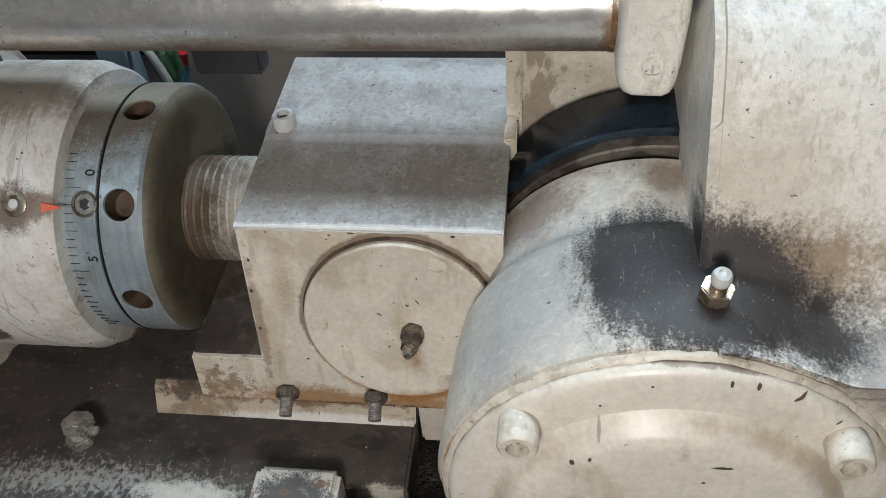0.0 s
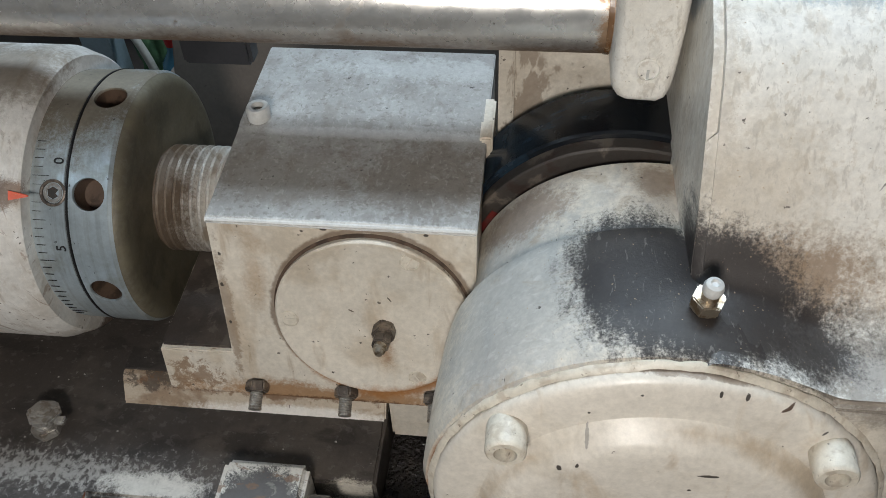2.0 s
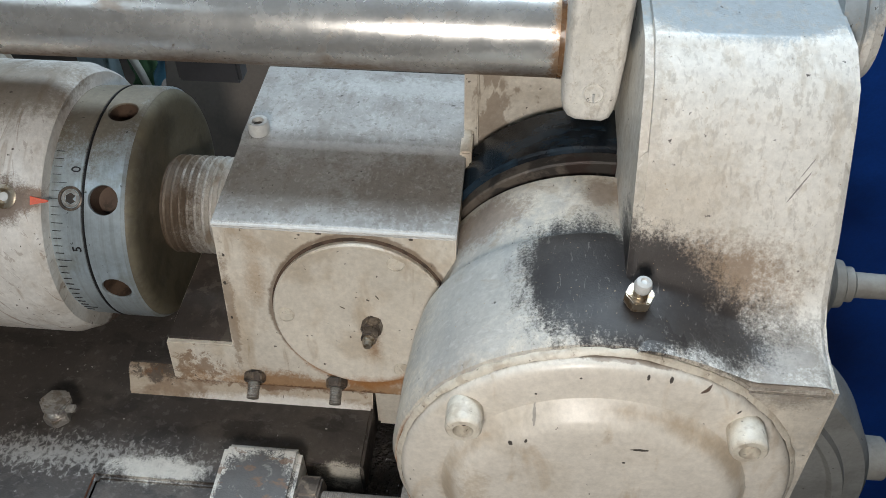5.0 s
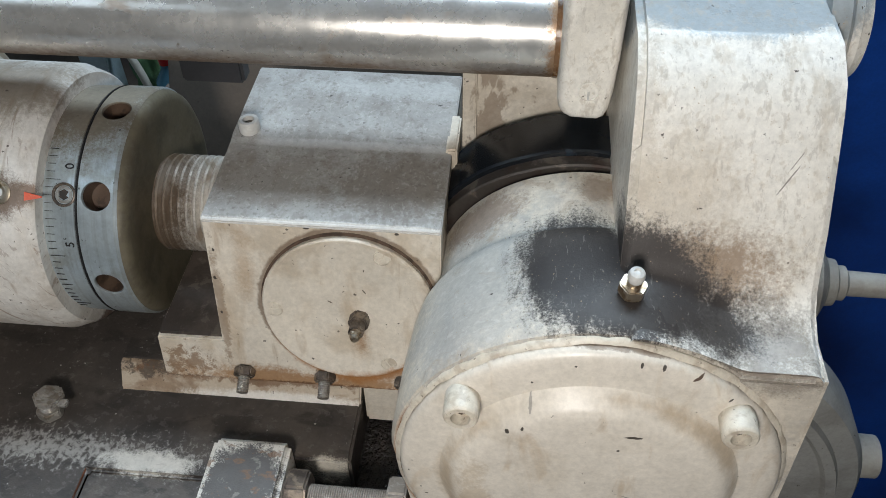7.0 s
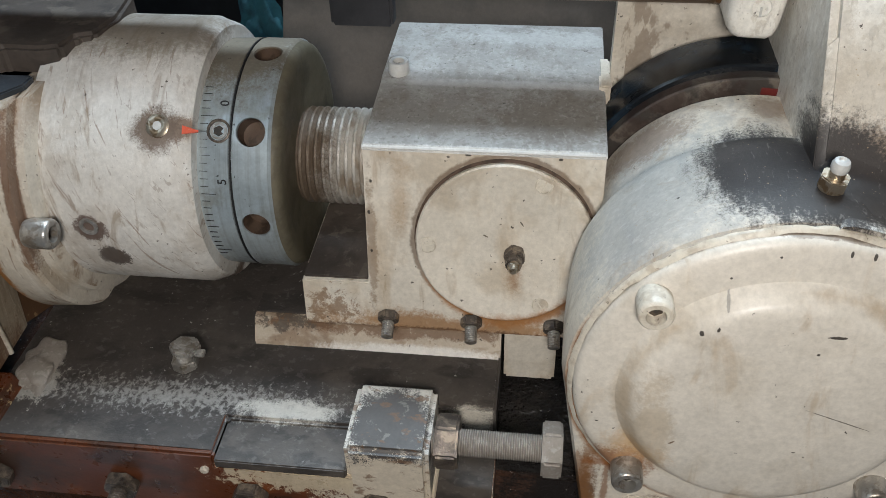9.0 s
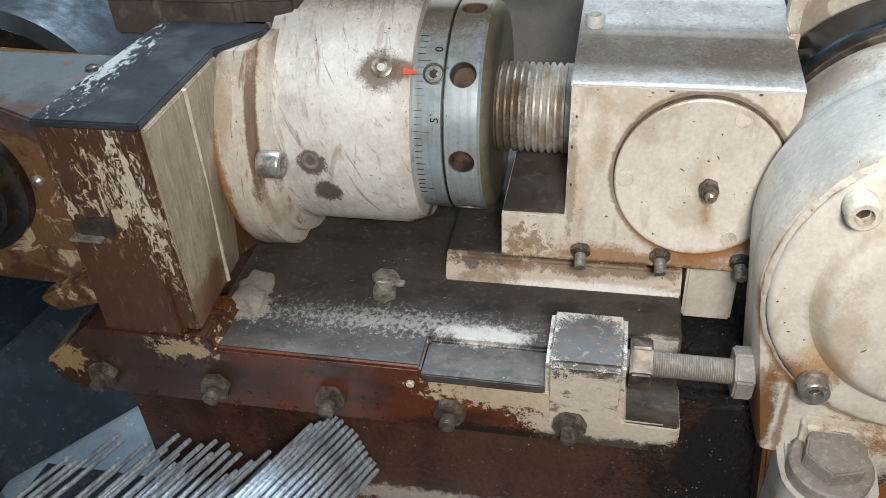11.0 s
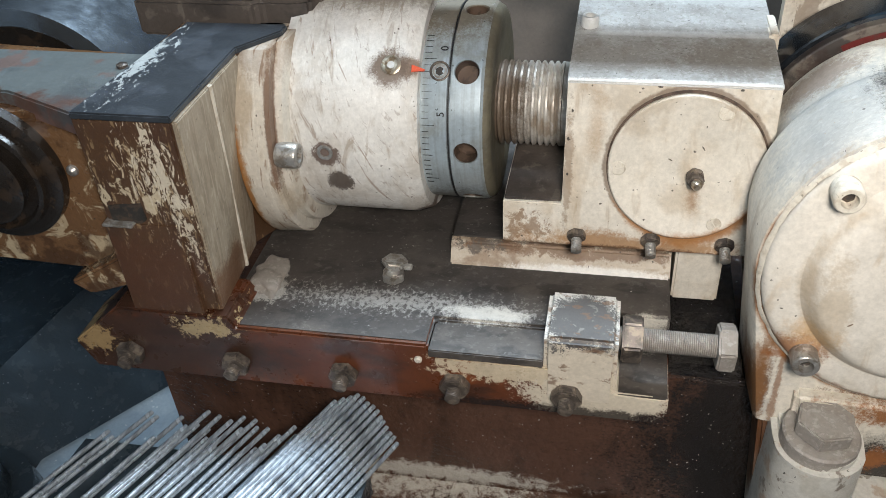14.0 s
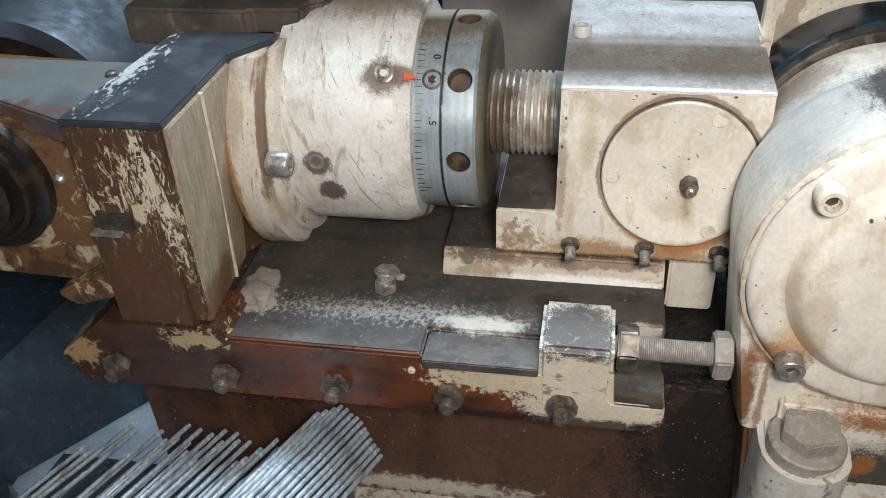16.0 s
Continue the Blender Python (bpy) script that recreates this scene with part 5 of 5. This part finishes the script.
bm = bmesh.new()
grid = []
for i in range(25):
    x = 0.2297 + (0.3222 - 0.2297) * i / 24
    col = []
    for j in range(33):
        y = -0.0952 + (0.0952 - 0.024) * j / 32
        r2 = 0.1036 ** 2 - (x - CX) ** 2
        za = max(CZ + math.sqrt(max(r2, 0)), 1.0118) - 0.0014 * max(0, (y + 0.092) / 0.06)
        zt = arm_z(y)
        k = 0.0045
        col.append(bm.verts.new((x, y, k * math.log(math.exp((za - 1.03) / k) + math.exp((zt - 1.03) / k)) + 1.03 - 0.0008 - 0.0060 * max(0.0, 1 - min(x - 0.2295, 0.3225 - x) / 0.0065) ** 2)))
    grid.append(col)
for i in range(24):
    for j in range(32):
        bm.faces.new((grid[i][j], grid[i + 1][j], grid[i + 1][j + 1], grid[i][j + 1]))
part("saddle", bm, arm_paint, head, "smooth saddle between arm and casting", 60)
part("arm_boss", turned([(0, 0), (0, 0.042), (0.010, 0.041), (0.013, 0.037), (0.017, 0.037), (0.019, 0.032), (0.024, 0.030), (0.026, 0.024), (0.026, 0.0)], "x", (0.3215, 0.075, 1.097), 56), arm_paint, head)
CY = -0.0960
cover_way = Vector((0, -1, TILT)).normalized()
cover = part("cover", turned([(-0.002, 0.0), (-0.002, 0.0974), (0.0040, 0.0974), (0.0068, 0.0968), (0.0090, 0.0948), (0.0100, 0.0915), (0.0105, 0.0850), (0.0105, 0.0766), (0.0107, 0.0757), (0.0180, 0.0692), (0.0198, 0.0670), (0.0207, 0.0642), (0.0211, 0.0600), (0.0213, 0.0)], cover_way, (CX, CY, CZ), 128), cover_paint, head, "round domed cream cover plate")
for sx, sz in ((-1, 1), (1, 1), (-1, -1), (1, -1)):
    z = CZ + 0.0605 * sz
    cap_screw(cover, (CX + sx * 0.064, CY - 0.0103 - (CZ - z) * TILT, z), cover_way, 0.0086, 0.0128, painted_screw if sz > 0 else cap_steel)
bm = turned([(-0.0035, 0.0978), (-0.0022, 0.0996), (-0.0002, 0.1000), (0.0012, 0.0992), (0.0022, 0.0974)], cover_way, (CX, CY - 0.0030, CZ), 160)
for v in bm.verts:
    wob = noise.noise(v.co * 160) * 0.0009 + noise.noise(v.co * 55) * 0.0006
    v.co += Vector((v.co.x - CX, 0, v.co.z - CZ)).normalized() * wob + Vector((0, wob * 0.8, 0))
part("paint_seam", bm, painted_screw, cover, "lumpy paint seam")
zn = Vector((0.05, -0.12, 1)).normalized()
zb = Vector((0.2332, -0.0680, 1.0300))
zerk = part("grease_nipple", joined(turned([(-0.007, 0.0054), (0.004, 0.0054), (0.0045, 0)], zn, zb, 24), hexagon(0.0068, 0.0035, 0.0105, zn, zb, 0.0006, 12), turned([(0.010, 0.0036), (0.0135, 0.0036), (0.0135, 0)], zn, zb, 24)), brass_steel, head, "bright grease nipple with white cap")
part("nipple_cap", turned([(0.0130, 0.0028), (0.0136, 0.0036), (0.0152, 0.0041), (0.0172, 0.0041), (0.0190, 0.0034), (0.0198, 0.0018), (0.0188, 0.0012), (0.0188, 0.0)], zn, zb, 28), white_plastic, zerk)
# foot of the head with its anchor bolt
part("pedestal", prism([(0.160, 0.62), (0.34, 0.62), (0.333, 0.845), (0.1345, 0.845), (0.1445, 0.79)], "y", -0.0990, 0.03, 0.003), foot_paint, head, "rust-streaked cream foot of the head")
part("foot_ledge", prism([(0.166, 0.62), (0.338, 0.62), (0.333, 0.8265), (0.160, 0.8335)], "y", -0.1115, -0.0985, 0.003, 3), foot_paint, head, "cream ledge under the cover")
lugway = Vector((0.03, -0.06, 1)).normalized()
lug_at = Vector((0.1780, -0.1225, 0.8155))
lug_plan = [(0.150, -0.095), (0.1495, -0.118)] + [(0.1785 + 0.029 * math.cos(radians(a)), -0.122 - 0.029 * math.sin(radians(a))) for a in range(165, 10, -12)] + [(0.2070, -0.118), (0.2070, -0.095)]
part("foot_lug", joined(prism(lug_plan, "z", 0.62, 0.8085, 0.0045, 4, 40),
                        prism([(0.1500, -0.100), (0.1520, -0.1300), (0.1640, -0.1505), (0.2050, -0.1515), (0.2550, -0.1440), (0.2600, -0.090), (0.1500, -0.090)], "z", 0.62, 0.7640, 0.007, 4)), lug_paint, head, "rounded white painted lug")
lug = part("anchor_bolt", hexagon(0.0192, 0.0, 0.0125, lugway, lug_at + lugway * 0.001, 0.0012, 20), bolt_grey, head, "big grey hexagon anchor bolt")
part("washer", turned([(-0.020, 0.0), (-0.020, 0.0245), (-0.001, 0.0245), (0.0005, 0.0232), (0.0005, 0.0)], lugway, lug_at, 48), bolt_grey, lug, "grey washer under the bolt")

# back plate behind the cam
plate = thing("guard_plate", (0.2, 0.1, 0.86), "cream stained guard plate behind the black cam", "guard plate")
part("plate", prism([(0.1445, 0.86), (0.30, 0.86), (0.30, 1.085), (0.1445, 1.085)], "y", 0.090, 0.098, 0.001), guard_paint, plate)
part("edge_strip", box(0.1425, 0.1510, 0.086, 0.0995, 0.86, 1.085, 0.001), guard_paint, plate)

# bar and its clamp
bar = thing("guide_bar", (0.0, 0.08, 1.08), "pitted chrome guide bar with brown rust over the slide", "guide bar")
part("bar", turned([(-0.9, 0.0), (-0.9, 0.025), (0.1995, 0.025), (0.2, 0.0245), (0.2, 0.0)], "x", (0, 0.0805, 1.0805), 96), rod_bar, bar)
# near-black strip added to give the shadow band below the bar
part("wiper", box(-0.034, 0.006, 0.094, 0.108, 1.026, 1.0620, 0.002), shadow_dark, bar, "dark strip added under the bar for a shadow band")
part("rust_ring", turned([(0.1935, 0.0245), (0.1938, 0.0254), (0.1962, 0.0257), (0.1964, 0.0245)], "x", (0, 0.0805, 1.0805), 96), rust_cast, bar, "ring of rust where the bar enters the clamp")
clamp = thing("bar_clamp", (0.213, 0.08, 1.05), "cream rounded clamp holding the bar end", "clamp")
CLAMP = ((0.1965, 1.130), (0.1965, 1.0620), (0.1975, 1.0568), (0.2000, 1.0530), (0.2040, 1.0510), (0.2190, 1.0505), (0.2225, 1.0525), (0.2245, 1.0575), (0.2258, 1.0680), (0.2268, 1.0880), (0.2275, 1.130))


def shrunk(d):
    return [(0.212 + (x - 0.212) * (1 - d / 0.0155), 1.095 + (z - 1.095) * (1 - d / 0.044)) for x, z in CLAMP]


part("clamp_body", lofted([(0.0385, shrunk(0.0052)), (0.0388, shrunk(0.0036)), (0.0400, shrunk(0.0018)), (0.0420, shrunk(0.0006)), (0.0450, shrunk(0)), (0.12, shrunk(0))]), arm_paint, clamp, "", 45)
cs = part("clamp_screw", turned([(-0.002, 0.0), (-0.002, 0.0058), (0.0006, 0.0058), (0.0011, 0.0050), (0.0004, 0.0046), (0.0004, 0.0)], (0, -1, 0), (0.2124, 0.0385, 1.0705), 32), arm_paint, clamp, "paint-filled screw")
part("slot", box(0.2118, 0.2130, 0.0375, 0.0384, 1.0655, 1.0705, 0), white_plastic, cs)

# ---- the cam ----
OMEGA = 65.45
cam_wheel = thing("cam_wheel", (KX, 0.06, KZ), "black oiled cam disc with a worn red mark", "cam")


def slide_at(t):
    """The slide's travel through one turn of the cam, metres."""
    knots = ((0.0, 0.0086), (0.5, 0.0068), (0.75, 0.0035), (1.0, 0.001), (1.5, 0.0002), (2.5, 0.0006), (3.5, 0.0028), (4.5, 0.0062), (5.2, 0.0085), (5.5, 0.0086))
    t %= 5.5
    for (a, u), (b, v) in zip(knots, knots[1:]):
        if a <= t <= b:
            return u + (v - u) * (t - a) / (b - a)
    return 0.0


def cam_disc(y0, y1, base_r, lift, n=180, lip=0.0012):
    bm = bmesh.new()
    rings = []
    for y, cut in ((y0, 0.02), (y0, lip), (y0 + lip, 0), (y1 - lip, 0), (y1, lip)):
        ring = []
        for k in range(n):
            a = 360 * k / n
            r = base_r - lift * slide_at((a - 180) / OMEGA) - cut
            ring.append(bm.verts.new((KX + r * math.cos(radians(a)), y, KZ + r * math.sin(radians(a)))))
        rings.append(ring)
    for a, b in zip(rings, rings[1:]):
        for k in range(n):
            j = (k + 1) % n
            bm.faces.new((a[k], a[j], b[j], b[k]))
    bm.faces.new(rings[-1])
    return finish(bm)


part("cam_rim", cam_disc(0.042, 0.078, 0.0985, 0.9), rubber, cam_wheel)
part("side_ring", cam_disc(0.0335, 0.0428, 0.0948, 0.9, 180, 0.0010), cam_side, cam_wheel, "worn steel side ring")
part("red_mark", turned([(0.0, 0.0800), (0.0006, 0.0800), (0.0006, 0.0888), (0.0, 0.0888)], (0, -1, 0), (KX, 0.0336, KZ), 48, 0, 280, 38), red_mark, cam_wheel, "worn red paint mark")
part("shaft", turned([(-0.06, 0.0), (-0.06, 0.03), (0.05, 0.03), (0.05, 0.0)], "y", (KX, 0.06, KZ), 32), cap_steel, cam_wheel)

# ---- the bed, the tank and what lies round the machine ----
setting("machine_bed", joined(box(-0.335, 0.33, -0.07, 0.24, 0.60, 0.7985, 0.003)), lower_iron, "wet brown-black side of the machine bed", "machine bed")
setting("bed_ledge", joined(box(-0.335, 0.118, -0.0995, -0.0705, 0.600, 0.648, 0.003)), lower_iron, "rusty white-edged ledge of the bed", "machine bed")
setting("bed_gap", box(0.0825, 0.1335, -0.0695, 0.09, 0.7990, 0.812, 0.002), bed_black, "oil-black gap between slide and head", "machine bed")
setting("back_panel", joined(prism([(0.205, 0.8005), (0.305, 0.990), (0.342, 0.990), (0.342, 0.8005)], "x", -0.128, 0.36, 0.002),
                             prism([(0.215, 0.8005), (0.335, 0.853), (0.342, 0.853), (0.342, 0.8005)], "x", -0.17, -0.1285, 0.002)), back_grey, "dull grey sloping panel behind the spindle", "panel")
setting("rear_shelf", box(-0.6, 0.36, 0.345, 0.6185, 0.685, 0.7070, 0.002), back_grey, "dull grey shelf behind the panel", "panel")
setting("back_shelf", box(-0.6, 0.36, 0.16, 0.3420, 0.78, 0.80, 0.002), back_grey, "dull grey shelf behind the spindle", "panel")
# dark sheet stands in for the unlit depth behind the machine
setting("recess", box(-1.2, 0.36, 0.62, 0.64, 0.4, 1.6, 0.002), shadow_dark, "dark sheet for the unlit depth behind the machine", "panel")
setting("floor", box(-3, 3, -3, 3, -0.05, 0.0, 0), concrete, "grey workshop concrete floor", "floor")
setting("machine_frame", box(-0.32, 0.34, -0.06, 0.60, 0.0, 0.5995, 0.004), lower_iron, "oily dark base of the machine", "machine base")
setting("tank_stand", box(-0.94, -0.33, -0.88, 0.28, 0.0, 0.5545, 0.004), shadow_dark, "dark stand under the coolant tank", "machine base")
# unseen room shell, kept pale so that it bounces the tube light
setting("ceiling", box(-3, 3, -3, 3, 3.0, 3.1, 0), wall_paint, "unseen pale grey workshop ceiling", "ceiling")
setting("wall_back", box(-3, 3, 3.0, 3.1, 0.0, 3.0, 0), wall_paint, "unseen pale grey workshop wall", "wall")
setting("wall_front", box(-3, 3, -3.1, -3.0, 0.0, 3.0, 0), wall_paint, "unseen pale grey workshop wall", "wall")
setting("wall_left", box(-3.1, -3.0, -3, 3, 0.0, 3.0, 0), wall_paint, "unseen pale grey workshop wall", "wall")
setting("wall_right", box(3.0, 3.1, -3, 3, 0.0, 3.0, 0), wall_paint, "unseen pale grey workshop wall", "wall")

tank = thing("coolant_tank", (-0.5, -0.2, 0.55), "wet dark coolant tank with steel sides", "tank")
part("tank_floor", box(-0.95, -0.30, -0.9, 0.3, 0.555, 0.565, 0), tank_dark, tank)
bm = bmesh.new()
quad = [Vector(p) for p in ((-0.475, 0.26, 0.70), (-0.545, -0.15, 0.70), (-0.535, -0.125, 0.60), (-0.335, 0.14, 0.60))]
lean = (quad[1] - quad[0]).cross(quad[3] - quad[0]).normalized() * 0.006
near, far = [bm.verts.new(q) for q in quad], [bm.verts.new(q - lean) for q in quad]
bm.faces.new(near)
bm.faces.new(far[::-1])
for i in range(4):
    bm.faces.new((near[i], far[i], far[(i + 1) % 4], near[(i + 1) % 4]))
part("tank_wall", finish(bm, 0.001), tank_dark, tank, "dark sloping splash plate")
part("tank_back", box(-0.95, -0.34, 0.262, 0.27, 0.565, 0.92, 0.001), tank_dark, tank)
rim = bmesh.new()
bmesh.ops.create_cone(rim, cap_ends=True, segments=24, radius1=0.06, radius2=0.05, depth=0.09, matrix=Matrix.Translation((-0.50, -0.165, 0.640)) @ Matrix.Diagonal((1.2, 1.1, 1, 1)))
part("drain_hump", finish(rim, 0.018, 4), tank_dark, tank, "black wet hump in the tank")
water = setting("coolant", box(-0.50, -0.338, -0.30, 0.10, 0.5655, 0.605, 0), coolant, "milky coolant with foam in the tank", "coolant")

tray = thing("rod_tray", (-0.25, -0.3, 0.70), "dark steel tray under the bundle of rods", "tray")
part("sheet", prism([(-0.46, -0.9), (-0.15, -0.9), (-0.132, -0.14), (-0.37, -0.14)], "z", 0.732, 0.736, 0), tank_dark, tray)
part("lip", prism([(-0.152, -0.9), (-0.15, -0.9), (-0.132, -0.14), (-0.134, -0.14)], "z", 0.712, 0.7318, 0), tank_dark, tray)
part("bracket", box(-0.352, -0.337, -0.30, -0.15, 0.56, 0.7316, 0.001), tank_dark, tray)
rng = random.Random(4)
ROD_R = 0.0020
way = Vector((0.415, 0.91, 0.0)).normalized()
proto = thing("steel_rod", (0, 0, 0), "bright drawn steel rod in a loose bundle", "steel rod", "rods in the bundle")
part("rod", turned([(0, 0), (0, ROD_R * 0.8), (0.0006, ROD_R), (0.36, ROD_R), (0.36, 0)], -way, (0, 0, 0), 14), wire_steel, proto)
spots = []
for k in range(38):      # loose layer
    x = (-0.352 + 0.0088 * k if k < 7 else -0.291 + 0.116 * (k - 7) / 30) + rng.uniform(-0.0012, 0.0012)
    back = -0.104 - 0.046 * ((k * 0.37) % 1.0) * rng.uniform(0.4, 1.0) - (0.028 if k < 3 else 0)
    spots.append((x, back, 0.7382 + 0.0036 * (k % 3) + rng.uniform(0, 0.002)))
for row in range(8):     # tied sheaf
    for k in range(14 - row):
        x = -0.190 + 0.0052 * k + 0.0026 * row + rng.uniform(-0.0005, 0.0005)
        spots.append((x + 0.005, -0.088 - 0.002 * rng.random() - 0.0032 * abs(k + row / 2 - 6.5), 0.7382 + 0.0039 * row))
for k, (x, y, z) in enumerate(spots):
    m = pose(x, y, z, 0, 0, rng.uniform(-1.4, 1.4) if k < 38 else rng.uniform(-0.3, 0.3))
    if k == 0:
        proto.matrix_basis = m
    else:
        copy_thing(proto, m)

# behind the machine
bottle = thing("plastic_bottle", (-0.1990, 0.4070, 0.7075), "clear bluish plastic bottle with red cap behind the spindle", "bottle")
part("bottle_body", turned([(0, 0), (0, 0.020), (0.004, 0.022), (0.090, 0.022), (0.108, 0.017), (0.120, 0.008), (0.128, 0.0065), (0.128, 0)], (-0.10, -0.02, 1), (-0.1840, 0.4090, 0.7080), 32), clear_plastic, bottle)
part("bottle_cap", turned([(0.126, 0.0), (0.126, 0.0075), (0.138, 0.0075), (0.139, 0.0065), (0.139, 0)], (-0.10, -0.02, 1), (-0.1840, 0.4090, 0.7080), 24), red_plastic, bottle)
box_thing = thing("carton", (-0.2720, 0.4150, 0.7075), "pale blue small carton behind the spindle", "carton")
part("carton_shell", box(-0.289, -0.259, 0.400, 0.430, 0.7075, 0.858, 0.001), pale_blue, box_thing)


def rag(name, at, size, material, label, seed):
    r = random.Random(seed)
    bm = bmesh.new()
    bmesh.ops.create_icosphere(bm, subdivisions=4, radius=1)
    for v in bm.verts:
        n = noise.noise(v.co * 2.2 + Vector((seed, 0, 0))) * 0.45 + noise.noise(v.co * 5.0) * 0.2
        v.co = Vector(at) + Vector((v.co.x * size[0], v.co.y * size[1], v.co.z * size[2])) * (1 + n)
    t = thing(name, (at[0], at[1], at[2] - size[2]), label, "rag")
    part("cloth", bm, material, t, "", 80)


rag("green_rag", (-0.2220, 0.4300, 0.7755), (0.03, 0.018, 0.065), green_cloth, "crumpled green rag behind the spindle", 3)
rag("teal_rag", (-0.205, 0.440, 0.800), (0.026, 0.014, 0.10), teal_cloth, "teal rag hanging behind the spindle", 5)
hose = thing("hose", (-0.2220, 0.3950, 0.7075), "thin pale plastic hose behind the spindle", "hose")
curve = bpy.data.curves.new("hose_path", "CURVE")
curve.dimensions, curve.bevel_depth, curve.bevel_resolution = "3D", 0.0042, 4
sp = curve.splines.new("BEZIER")
sp.bezier_points.add(2)
for bp, co in zip(sp.bezier_points, ((-0.2570, 0.4150, 0.8625), (-0.2300, 0.4000, 0.8415), (-0.2100, 0.3950, 0.7135))):
    bp.co, bp.handle_left_type, bp.handle_right_type = Vector(co) - Vector((-0.2220, 0.3950, 0.7075)), "AUTO", "AUTO"
tube_ob = bpy.data.objects.new("hose_source", curve)
tube = bpy.data.meshes.new_from_object(tube_ob)
bpy.data.objects.remove(tube_ob)
bm = bmesh.new()
bm.from_mesh(tube)
bmesh.ops.translate(bm, vec=(-0.2220, 0.3950, 0.7075), verts=bm.verts)
part("tube", bm, pale_hose, hose)

cabinet = thing("blue_cabinet", (0.75, 0.55, 0.0), "bright blue sheet-metal cabinet beside the machine", "cabinet")
part("shell", box(0.36, 1.3, 0.42, 0.95, 0.02, 1.7, 0.004), blue_paint, cabinet)
part("door", box(0.455, 0.90, 0.408, 0.4195, 0.08, 1.6, 0.003), blue_paint, cabinet)
part("plinth", box(0.37, 1.29, 0.43, 0.94, 0.0, 0.02, 0), shadow_dark, cabinet)
noz = thing("hose_fitting", (0.40, 0.10, 0.85), "dusty pale grey pipe fitting beside the head", "pipe fitting")
part("fitting_body", turned([(-0.085, 0.0), (-0.085, 0.012), (0, 0.012), (0, 0.031), (0.010, 0.031), (0.013, 0.026), (0.018, 0.017), (0.024, 0.016), (0.026, 0.012), (0.031, 0.012), (0.033, 0.0088), (0.065, 0.0082), (0.066, 0.0)], (1, -0.05, 0.03), (0.372, 0.08, 0.897), 40), grey_plastic, noz)
wheel = thing("pulley_guard", (0.36, 0.05, 0.70), "mid grey round pulley guard beside the head", "guard")
bm = turned([(-0.005, 0.0), (-0.005, 0.160), (-0.008, 0.163), (-0.008, 0.170), (-0.003, 0.172), (0.000, 0.186), (0.006, 0.190), (0.034, 0.190), (0.034, 0.0)], "y", (0.25, 0.0, 0.74), 128)
bmesh.ops.bisect_plane(bm, geom=bm.verts[:] + bm.edges[:] + bm.faces[:], plane_co=(0.30, 0, 0), plane_no=(-1, 0, 0), clear_outer=True)
bmesh.ops.holes_fill(bm, edges=[e for e in bm.edges if e.is_boundary])
part("guard_shell", bm, grey_guard, wheel)
part("guard_hub", turned([(0, 0), (0, 0.017), (0.03, 0.016), (0.032, 0.0)], "x", (0.425, 0.03, 0.765), 40), grey_plastic, wheel)



# ---- motion ----
TRAVEL = [
    (0.0, 0.0086),
    (0.25, 0.0080),
    (0.5, 0.0068),
    (0.75, 0.0035),
    (1.0, 0.0010),
    (1.5, 0.0001),
    (2.0, 0.0005),
    (2.5, 0.0008),
    (3.0, 0.0016),
    (3.5, 0.0029),
    (3.7, 0.0034),
    (4.5, 0.0062),
    (5.2, 0.0083),
    (5.8, 0.0083),
    (6.0, 0.0071),
    (6.2, 0.0050),
    (6.5, 0.0013),
    (7.0, 0.0006),
    (7.5, 0.0007),
    (8.0, 0.0004),
    (8.5, 0.0004),
    (9.0, 0.0017),
    (9.5, 0.0023),
    (10.0, 0.0042),
    (10.7, 0.0065),
    (11.3, 0.0082),
    (11.6, 0.0050),
    (11.9, -0.0005),
    (12.5, -0.0023),
    (13.0, -0.0022),
    (13.5, -0.0019),
    (14.0, -0.0009),
    (14.5, 0.0004),
    (15.0, 0.0017),
    (15.5, 0.0030),
    (16.0, 0.0060),
]


def motions():
    for ob in (base, block, quill, post, brace, bearing, die):
        b = Vector(ob.location)
        walk(ob, [(t, pose(b.x + s, b.y, b.z)) for t, s in TRAVEL])
    walk(cam_wheel, [(0.5 * k, pose(KX, 0.06, KZ, 0, OMEGA * 0.5 * k, 0)) for k in range(33)])


motions()
